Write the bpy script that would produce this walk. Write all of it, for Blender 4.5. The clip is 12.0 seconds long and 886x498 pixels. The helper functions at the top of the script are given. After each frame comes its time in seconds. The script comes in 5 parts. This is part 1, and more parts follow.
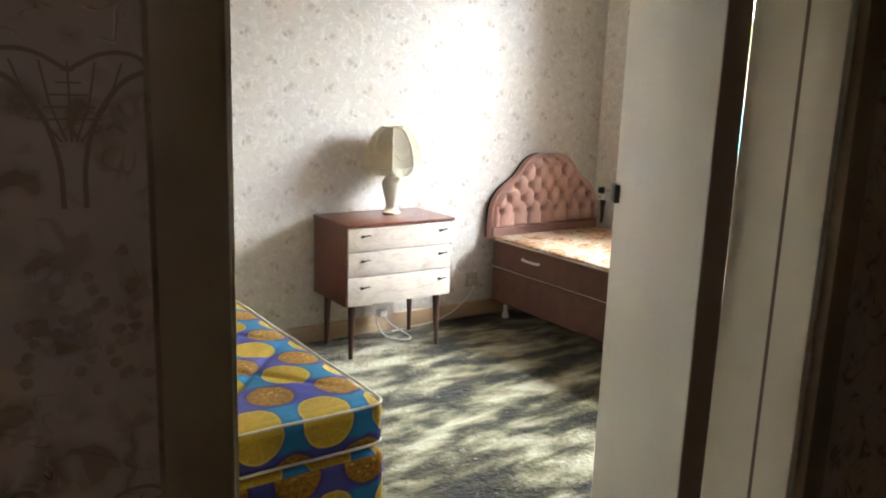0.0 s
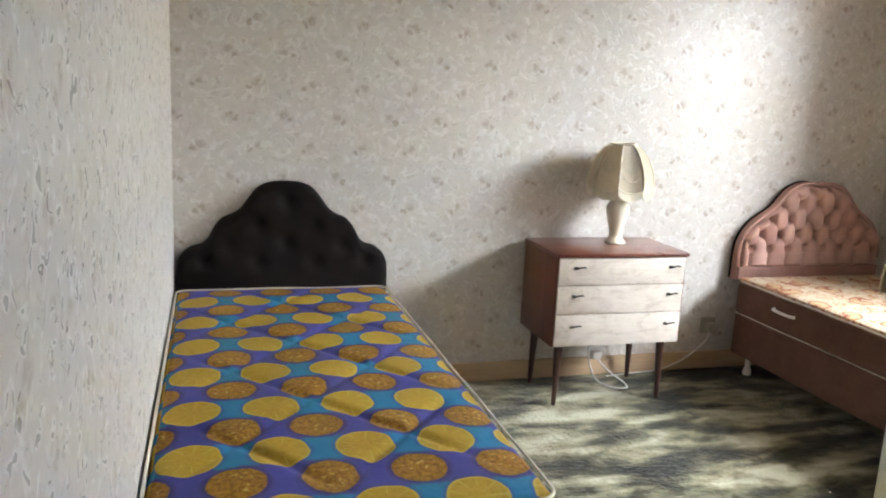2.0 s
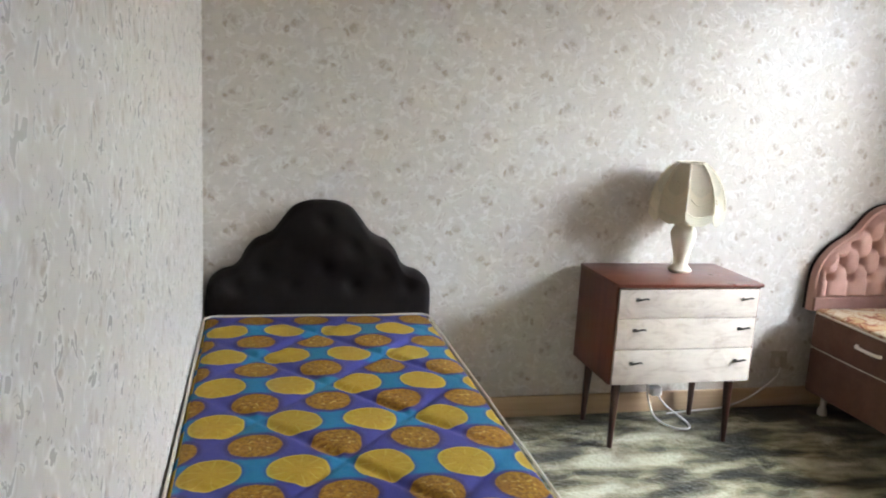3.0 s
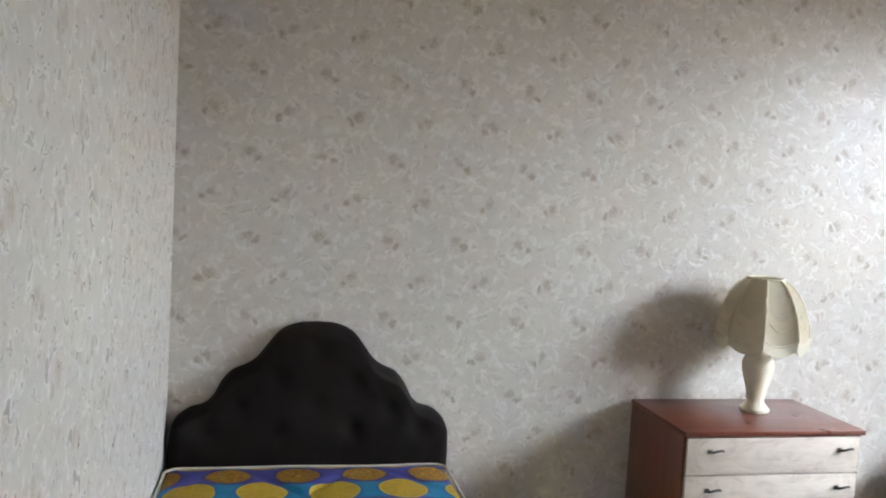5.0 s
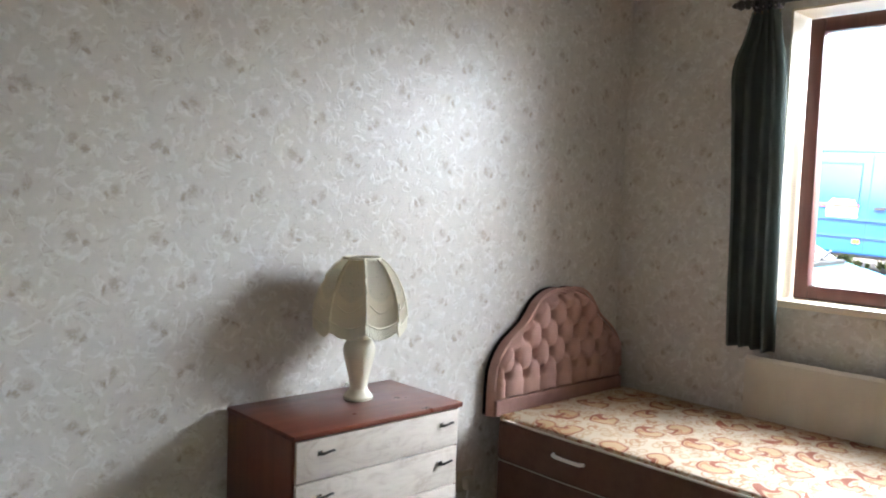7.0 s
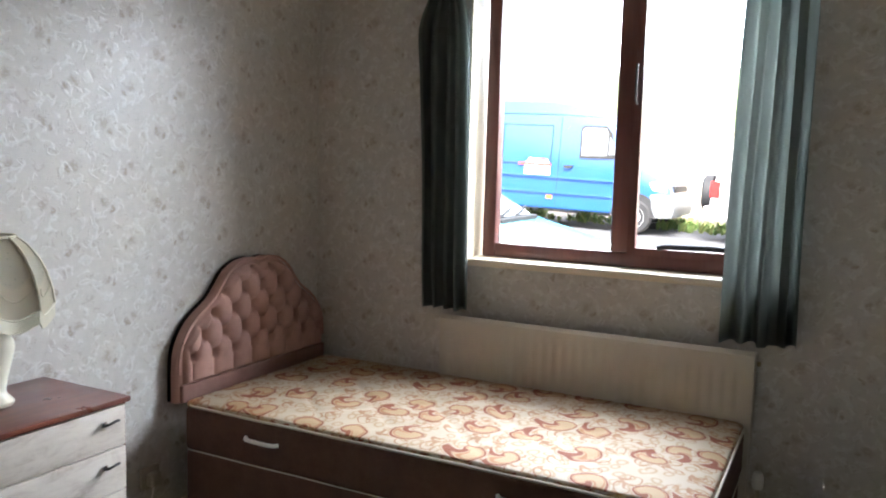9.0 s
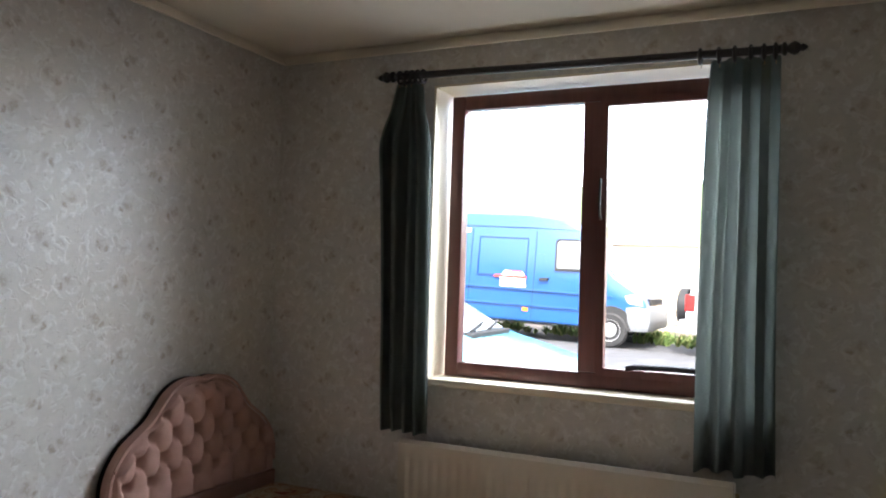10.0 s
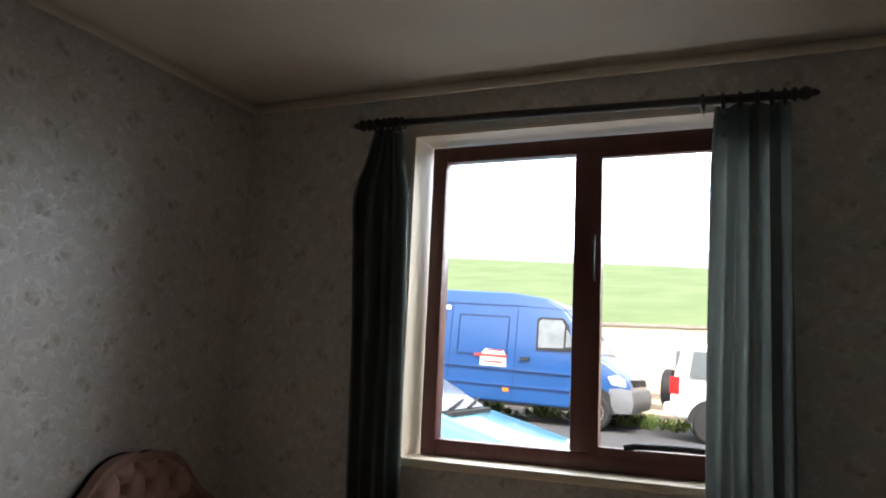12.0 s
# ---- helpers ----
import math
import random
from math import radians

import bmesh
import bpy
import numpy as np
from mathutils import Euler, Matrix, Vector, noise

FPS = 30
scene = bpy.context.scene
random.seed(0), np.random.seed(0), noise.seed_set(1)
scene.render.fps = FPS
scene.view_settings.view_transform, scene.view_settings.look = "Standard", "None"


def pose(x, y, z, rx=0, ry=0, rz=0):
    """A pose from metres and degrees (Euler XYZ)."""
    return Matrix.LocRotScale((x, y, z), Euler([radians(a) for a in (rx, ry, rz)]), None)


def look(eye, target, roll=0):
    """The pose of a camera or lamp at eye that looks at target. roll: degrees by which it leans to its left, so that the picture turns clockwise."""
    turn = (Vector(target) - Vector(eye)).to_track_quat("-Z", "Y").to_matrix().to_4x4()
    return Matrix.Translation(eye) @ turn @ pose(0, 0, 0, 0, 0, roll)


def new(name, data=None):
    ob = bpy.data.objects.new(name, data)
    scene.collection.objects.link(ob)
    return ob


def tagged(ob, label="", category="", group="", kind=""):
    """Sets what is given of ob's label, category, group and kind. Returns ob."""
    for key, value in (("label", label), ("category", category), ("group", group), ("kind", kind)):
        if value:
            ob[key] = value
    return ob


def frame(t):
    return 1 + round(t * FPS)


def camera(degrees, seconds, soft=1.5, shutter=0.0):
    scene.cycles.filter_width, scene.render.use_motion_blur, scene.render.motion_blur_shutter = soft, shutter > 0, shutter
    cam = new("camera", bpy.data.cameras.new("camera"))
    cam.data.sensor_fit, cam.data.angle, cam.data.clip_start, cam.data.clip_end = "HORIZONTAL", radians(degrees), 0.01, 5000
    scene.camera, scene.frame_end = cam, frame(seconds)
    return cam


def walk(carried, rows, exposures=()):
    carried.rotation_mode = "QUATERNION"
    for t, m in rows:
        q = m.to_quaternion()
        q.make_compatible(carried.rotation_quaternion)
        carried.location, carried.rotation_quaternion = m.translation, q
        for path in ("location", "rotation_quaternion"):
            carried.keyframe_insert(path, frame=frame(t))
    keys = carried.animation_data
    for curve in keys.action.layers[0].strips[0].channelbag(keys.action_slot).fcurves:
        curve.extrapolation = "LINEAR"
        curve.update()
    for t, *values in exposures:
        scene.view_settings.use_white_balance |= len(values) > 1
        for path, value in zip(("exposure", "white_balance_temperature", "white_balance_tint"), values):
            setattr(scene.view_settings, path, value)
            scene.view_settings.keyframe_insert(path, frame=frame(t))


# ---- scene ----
cam = camera(59.0, 12.0, soft=2.0)
PATH = [
    (0, (-0.18, 0.595, 1.382), (0.938, 2.204, 0.979), 2.0),
    (0.5, (-0.104, 0.706, 1.386), (1.008, 2.32, 0.988), 2.1),
    (1, (-0.001, 0.785, 1.395), (1.086, 2.418, 1.003), 2.2),
    (1.5, (0.109, 0.865, 1.394), (0.955, 2.632, 0.994), 2.5),
    (2, (0.161, 0.949, 1.373), (0.723, 2.827, 0.975), 2.9),
    (2.5, (0.179, 1.095, 1.397), (0.651, 2.998, 0.998), 3.0),
    (3, (0.208, 1.23, 1.412), (0.668, 3.135, 1.014), 3.2),
    (3.2, (0.232, 1.29, 1.409), (0.684, 3.198, 1.017), 3.2),
    (4.8, (0.286, 1.733, 1.418), (0.619, 3.697, 1.242), 3.5),
    (5, (0.305, 1.799, 1.416), (0.73, 3.747, 1.26), 3.4),
    (5.5, (0.385, 1.904, 1.424), (0.953, 3.817, 1.283), 3.0),
    (6, (0.422, 1.973, 1.434), (1.161, 3.826, 1.296), 3.1),
    (6.5, (0.406, 2.07, 1.408), (1.45, 3.772, 1.296), 2.5),
    (7, (0.423, 2.151, 1.375), (1.787, 3.608, 1.245), 2.2),
    (7.5, (0.435, 2.189, 1.371), (2.038, 3.364, 1.148), 1.8),
    (7.7, (0.433, 2.201, 1.362), (2.105, 3.27, 1.111), 1.6),
    (9.3, (0.721, 2.151, 1.397), (2.513, 3.023, 1.229), 1.7),
    (9.5, (0.75, 2.154, 1.403), (2.549, 3.022, 1.306), 1.7),
    (10, (0.818, 2.149, 1.405), (2.619, 3.016, 1.483), 1.9),
    (10.5, (0.881, 2.151, 1.38), (2.681, 3.0, 1.58), 2.2),
    (11, (0.945, 2.155, 1.372), (2.743, 2.998, 1.612), 2.2),
    (11.5, (0.987, 2.192, 1.355), (2.786, 3.019, 1.64), 2.5),
    (12, (1.085, 2.267, 1.352), (2.887, 3.087, 1.636), 2.6),
]
EXPOSURES = [(0, 5.02, 6750, 14), (1.5, 4.75, 6700, 15), (2.5, 4.75, 6500, 15), (5.0, 4.42, 6300, 15), (6.5, 4.3, 6250, 15), (7.5, 4.05, 6250, 14), (9.5, 3.54, 6150, 15), (10.5, 2.85, 6250, 15), (12.0, 2.1, 6450, 16)]
walk(cam, [(t, look(eye, target, roll)) for t, eye, target, roll in PATH], EXPOSURES)

# ---- world and sun ----
SUN_EL, SUN_AZ = radians(48), radians(250)
world = bpy.data.worlds.new("sky")
scene.world = world
world.use_nodes = True
wn = world.node_tree
sky = wn.nodes.new("ShaderNodeTexSky")
sky.sky_type = "NISHITA"
sky.sun_disc = False
sky.sun_elevation, sky.sun_rotation = SUN_EL, SUN_AZ
sky.air_density, sky.dust_density, sky.ozone_density = 1.4, 8.0, 1.0
haze = wn.nodes.new("ShaderNodeMixRGB")
haze.inputs[0].default_value = 0.6
haze.inputs[2].default_value = (4.4, 4.5, 4.6, 1)
wn.links.new(sky.outputs[0], haze.inputs[1])
wn.links.new(haze.outputs[0], wn.nodes["Background"].inputs[0])
wn.nodes["Background"].inputs[1].default_value = 0.15
sun_data = bpy.data.lights.new("sun", "SUN")
sun_data.energy, sun_data.angle, sun_data.color = 1.2, radians(12), (1.0, 0.95, 0.88)
sun = new("sun", sun_data)
toward = Vector((math.sin(SUN_AZ) * math.cos(SUN_EL), math.cos(SUN_AZ) * math.cos(SUN_EL), math.sin(SUN_EL)))
sun.matrix_world = look(toward * 60, (0, 0, 0))

# area lamp added outside, standing in for the bright overcast sky the window faces
glow = bpy.data.lights.new("sky_stand_in", "AREA")
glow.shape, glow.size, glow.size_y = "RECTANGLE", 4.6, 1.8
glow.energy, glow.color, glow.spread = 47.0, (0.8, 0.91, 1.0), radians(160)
new("sky_stand_in", glow).matrix_world = look((5.4, 2.5, 2.9), (0.6, 2.7, 1.7))


# ---- materials ----
class Mat:
    """A small builder of node materials."""

    def __init__(self, name, rough=0.5, metal=0.0, spec=0.5):
        self.m = bpy.data.materials.new(name)
        self.m.use_nodes = True
        self.t = self.m.node_tree
        self.b = self.t.nodes["Principled BSDF"]
        self.b.inputs["Roughness"].default_value = rough
        self.b.inputs["Metallic"].default_value = metal
        self.b.inputs["Specular IOR Level"].default_value = spec

    def node(self, kind, **props):
        n = self.t.nodes.new("ShaderNode" + kind)
        for k, v in props.items():
            setattr(n, k, v)
        return n

    def put(self, a, b):
        self.t.links.new(a, b)

    def feed(self, sock, v):
        if isinstance(v, bpy.types.NodeSocket):
            self.put(v, sock)
        elif v is not None:
            sock.default_value = v

    def math(self, op, a, b=None, c=None, clamp=False):
        n = self.node("Math", operation=op, use_clamp=clamp)
        for i, v in enumerate((a, b, c)):
            self.feed(n.inputs[i], v)
        return n.outputs[0]

    def coords(self, kind="Object", scale=(1, 1, 1), rot=(0, 0, 0)):
        n = self.node("TexCoord")
        mp = self.node("Mapping")
        mp.inputs["Scale"].default_value = scale
        mp.inputs["Rotation"].default_value = rot
        self.put(n.outputs[kind], mp.inputs[0])
        return mp.outputs[0]

    def noise(self, vec, scale, detail=3.0, rough=0.55, dist=0.0):
        n = self.node("TexNoise")
        n.inputs["Scale"].default_value, n.inputs["Detail"].default_value = scale, detail
        n.inputs["Roughness"].default_value, n.inputs["Distortion"].default_value = rough, dist
        if vec is not None:
            self.put(vec, n.inputs["Vector"])
        return n.outputs["Fac"]

    def ramp(self, fac, stops, smooth=False):
        n = self.node("ValToRGB")
        el = n.color_ramp.elements
        if smooth:
            n.color_ramp.interpolation = "EASE"
        while len(el) < len(stops):
            el.new(0.5)
        for e, (p, c) in zip(el, stops):
            e.position = p
            e.color = (*c, 1) if len(c) == 3 else (c[0], c[0], c[0], 1)
        self.put(fac, n.inputs[0])
        return n.outputs[0]

    def step(self, fac, lo, hi):
        n = self.node("MapRange", interpolation_type="SMOOTHSTEP")
        self.put(fac, n.inputs[0])
        n.inputs[1].default_value, n.inputs[2].default_value = lo, hi
        return n.outputs[0]

    def mix(self, fac, a, b, how="MIX"):
        n = self.node("MixRGB", blend_type=how)
        for s, v in zip(n.inputs, (fac, a, b)):
            if isinstance(v, tuple):
                v = (*v, 1)
            self.feed(s, v)
        return n.outputs[0]

    def color(self, v):
        self.feed(self.b.inputs["Base Color"], (*v, 1) if isinstance(v, tuple) else v)
        return self

    def rough(self, v):
        self.feed(self.b.inputs["Roughness"], v)
        return self

    def bump(self, height, strength=0.3, dist=0.01):
        n = self.node("Bump")
        n.inputs["Strength"].default_value, n.inputs["Distance"].default_value = strength, dist
        self.put(height, n.inputs["Height"])
        self.put(n.outputs[0], self.b.inputs["Normal"])
        return self


def plain(name, col, rough=0.5, metal=0.0, vary=0.12, scale=9.0, bump=0.08, spec=0.5):
    """A paint, plastic or metal with a little unevenness at two scales."""
    k = Mat(name, rough, metal, spec)
    v = k.coords()
    a, f = k.noise(v, scale, 4), k.noise(v, scale * 22, 2)
    dark = tuple(c * (1 - vary) for c in col)
    light = tuple(min(1, c * (1 + vary * 0.6)) for c in col)
    k.color(k.ramp(a, [(0.3, dark), (0.7, light)]))
    k.rough(k.math("ADD", k.math("MULTIPLY", f, 0.16), rough - 0.08))
    k.bump(f, bump, 0.002)
    return k.m


def wallpaper_mat(name, axis, base, sprig, pearl, relief=0.3):
    """Embossed pearly paper with sprigs on a half-drop repeat; axis is the wall's horizontal one."""
    k = Mat(name, 0.5, 0.0, 0.75)
    tc = k.node("TexCoord")
    sp = k.node("SeparateXYZ")
    k.put(tc.outputs["Object"], sp.inputs[0])
    u, v = sp.outputs[axis], sp.outputs[2]
    cb = k.node("CombineXYZ")
    k.put(u, cb.inputs[0])
    k.put(v, cb.inputs[1])
    p = cb.outputs[0]
    wob = k.node("TexNoise")
    wob.inputs["Scale"].default_value, wob.inputs["Detail"].default_value = 26.0, 2.0
    k.put(p, wob.inputs["Vector"])
    ws = k.node("SeparateXYZ")
    k.put(wob.outputs["Color"], ws.inputs[0])
    vv = k.math("DIVIDE", v, 0.13)
    row = k.math("FLOOR", vv)
    fv = k.math("SUBTRACT", k.math("SUBTRACT", vv, row), 0.5)
    uu = k.math("ADD", k.math("DIVIDE", u, 0.225), k.math("MULTIPLY", row, 0.5))
    cell = k.math("FLOOR", uu)
    fu = k.math("SUBTRACT", k.math("SUBTRACT", uu, cell), 0.5)
    du = k.math("ADD", k.math("MULTIPLY", fu, 0.225), k.math("MULTIPLY", k.math("SUBTRACT", ws.outputs[0], 0.5), 0.045))
    dv = k.math("ADD", k.math("MULTIPLY", fv, 0.13), k.math("MULTIPLY", k.math("SUBTRACT", ws.outputs[1], 0.5), 0.045))
    r = k.math("SQRT", k.math("ADD", k.math("MULTIPLY", du, du), k.math("MULTIPLY", dv, dv)))
    side = k.math("MULTIPLY", k.math("SUBTRACT", k.math("FLOORED_MODULO", row, 2.0), 0.5), 0.06)
    eu, ev = k.math("SUBTRACT", du, side), k.math("ADD", dv, 0.018)
    r2 = k.math("SQRT", k.math("ADD", k.math("MULTIPLY", eu, eu), k.math("MULTIPLY", ev, ev)))
    blob = k.math("SUBTRACT", 1.0, k.step(r, 0.005, 0.025))
    tail = k.math("SUBTRACT", 1.0, k.step(r2, 0.003, 0.017))
    fine = k.noise(p, 120, 3)
    motif = k.math("MULTIPLY", k.math("MAXIMUM", k.math("MULTIPLY", blob, 0.75), tail), k.step(fine, 0.2, 0.55))
    ring = k.math("SUBTRACT", 1.0, k.step(k.math("ABSOLUTE", k.math("SUBTRACT", r, 0.052)), 0.002, 0.012))
    curl = k.noise(p, 11, 1.2, 0.5, 1.6)
    arcs = k.math("SUBTRACT", 1.0, k.step(k.math("ABSOLUTE", k.math("SUBTRACT", curl, 0.52)), 0.016, 0.07))
    scroll = k.math("MULTIPLY", k.math("MAXIMUM", ring, arcs), k.step(k.noise(p, 24, 1), 0.44, 0.6))
    mott = k.noise(p, 26, 3, 0.5)
    large = k.noise(p, 1.3, 3)
    col = k.mix(k.step(mott, 0.35, 0.65), base, tuple(c * 0.93 for c in base))
    vine = k.noise(p, 13, 1.5, 0.5, 2.2)
    stem = k.math("MULTIPLY", k.math("SUBTRACT", 1.0, k.step(k.math("ABSOLUTE", k.math("SUBTRACT", vine, 0.47)), 0.01, 0.06)), k.step(k.noise(p, 24, 1), 0.46, 0.62))
    col = k.mix(k.math("MULTIPLY", stem, 0.3), col, sprig)
    col = k.mix(k.math("MULTIPLY", scroll, 0.5), col, pearl)
    col = k.mix(k.math("MULTIPLY", motif, 0.78), col, sprig)
    col = k.mix(0.25, col, k.ramp(large, [(0.3, (0.72, 0.7, 0.66)), (0.7, (1.0, 1.0, 1.0))]), "MULTIPLY")
    k.color(col)
    flick = k.noise(p, 17, 1.0, 0.5, 2.6)
    stroke = k.math("MULTIPLY", k.math("SUBTRACT", 1.0, k.step(k.math("ABSOLUTE", k.math("SUBTRACT", flick, 0.5)), 0.004, 0.03)), k.step(k.noise(p, 30, 1), 0.52, 0.62))
    emboss = k.math("MAXIMUM", stroke, k.math("MULTIPLY", scroll, 0.7))
    k.rough(k.math("SUBTRACT", k.math("SUBTRACT", 0.47, k.math("MULTIPLY", emboss, 0.24)), k.math("MULTIPLY", mott, 0.08)))
    k.bump(k.math("ADD", k.math("ADD", emboss, k.math("MULTIPLY", motif, 0.4)), k.math("MULTIPLY", mott, 0.4)), relief, 0.003)
    return k.m


def carpet_mat():
    """Shaggy synthetic carpet in cream, olive and near black, streaked across the room."""
    k = Mat("carpet_pile", 0.95, 0.0, 0.1)
    v = k.coords("Object", (1.0, 2.3, 1.0))
    w = k.coords("Object")
    big = k.noise(v, 2.5, 2, 0.5, 0.3)
    mid = k.noise(v, 7, 4, 0.6, 0.5)
    fib = k.noise(k.coords("Object", (0.5, 1.0, 1.0), (0, 0, 0.35)), 110, 3, 0.65)
    t = k.math("ADD", k.math("MULTIPLY", big, 0.72), k.math("ADD", k.math("MULTIPLY", mid, 0.26), k.math("MULTIPLY", fib, 0.06)))
    k.color(k.ramp(t, [(0.42, (0.017, 0.015, 0.008)), (0.485, (0.06, 0.053, 0.026)), (0.545, (0.19, 0.168, 0.095)), (0.63, (0.4, 0.365, 0.255))]))
    k.b.inputs["Sheen Weight"].default_value = 0.15
    k.bump(k.math("ADD", k.math("MULTIPLY", fib, 0.8), k.math("MULTIPLY", k.noise(w, 38, 3), 1.4)), 0.9, 0.012)
    return k.m


def lemon_mat():
    """Cotton ticking printed with yellow and orange fruit slices on violet and turquoise."""
    k = Mat("fruit_print_ticking", 0.8, 0.0, 0.25)
    tc = k.node("TexCoord")
    sp = k.node("SeparateXYZ")
    k.put(tc.outputs["UV"], sp.inputs[0])
    wobble = k.noise(tc.outputs["UV"], 9, 2)
    U, V = 0.2035, 0.267
    off = k.math("MULTIPLY", k.math("SUBTRACT", wobble, 0.5), 0.1)
    uu = k.math("ADD", k.math("ADD", k.math("DIVIDE", sp.outputs[0], U), 0.994), off)
    vv = k.math("ADD", k.math("ADD", k.math("DIVIDE", sp.outputs[1], V), 0.433), off)

    def disc(shift):
        a = k.math("SUBTRACT", k.math("FRACT", k.math("ADD", uu, shift)), 0.5)
        b = k.math("SUBTRACT", k.math("FRACT", k.math("ADD", vv, shift)), 0.5)
        a, b = k.math("MULTIPLY", a, U), k.math("MULTIPLY", b, V)
        r = k.math("SQRT", k.math("ADD", k.math("MULTIPLY", a, a), k.math("MULTIPLY", b, b)))
        return r, k.math("ARCTAN2", b, a), a, b

    r1, a1, x1, y1 = disc(0.0)
    r2, a2, x2, y2 = disc(0.5)
    grit = k.noise(tc.outputs["UV"], 85, 3)
    patch = k.math("MULTIPLY", k.math("SUBTRACT", k.noise(tc.outputs["UV"], 30, 2), 0.5), 0.03)
    turq = k.math("MULTIPLY", k.step(k.math("ADD", k.math("ABSOLUTE", x2), patch), 0.062, 0.048), k.step(k.math("ADD", k.math("ABSOLUTE", y1), patch), 0.07, 0.05))
    bg = k.mix(turq, (0.056, 0.056, 0.25), (0.012, 0.16, 0.31))
    bg = k.mix(k.math("MULTIPLY", k.math("SUBTRACT", 1.0, k.step(r1, 0.07, 0.088)), 0.6), bg, (0.05, 0.045, 0.2))
    bg = k.mix(k.math("MULTIPLY", k.math("SUBTRACT", 1.0, k.step(r2, 0.066, 0.084)), 0.75), bg, (0.05, 0.03, 0.11))
    seg1 = k.math("ABSOLUTE", k.math("SINE", k.math("MULTIPLY", a1, 4.5)))
    lemon = k.mix(k.math("MULTIPLY", k.step(seg1, 0.25, 0.0), k.step(r1, 0.008, 0.045)), (0.4, 0.25, 0.02), (0.48, 0.34, 0.06))
    lemon = k.mix(k.step(grit, 0.5, 0.72), lemon, (0.34, 0.2, 0.014))
    lemon = k.mix(k.step(r1, 0.064, 0.07), lemon, (0.5, 0.34, 0.04))
    seg2 = k.math("ABSOLUTE", k.math("SINE", k.math("MULTIPLY", a2, 4.0)))
    orange = k.mix(k.step(grit, 0.38, 0.64), (0.34, 0.165, 0.012), (0.2, 0.085, 0.008))
    pips = k.math("MULTIPLY", k.step(k.noise(tc.outputs["UV"], 60, 1), 0.6, 0.68), k.step(r2, 0.056, 0.034))
    orange = k.mix(k.math("MULTIPLY", pips, 0.6), orange, (0.6, 0.42, 0.1))
    orange = k.mix(k.math("MULTIPLY", k.step(seg2, 0.2, 0.0), 0.4), orange, (0.42, 0.22, 0.02))
    col = k.mix(k.math("SUBTRACT", 1.0, k.step(r2, 0.062, 0.067)), bg, orange)
    col = k.mix(k.math("SUBTRACT", 1.0, k.step(r1, 0.07, 0.075)), col, lemon)
    k.color(k.mix(0.3, col, k.ramp(k.noise(tc.outputs["UV"], 7, 3), [(0.3, (0.6, 0.6, 0.6)), (0.7, (1, 1, 1))]), "MULTIPLY"))
    k.bump(k.math("ADD", k.noise(tc.outputs["UV"], 420, 2), k.math("MULTIPLY", k.noise(tc.outputs["UV"], 14, 3), 4.0)), 0.4, 0.005)
    return k.m


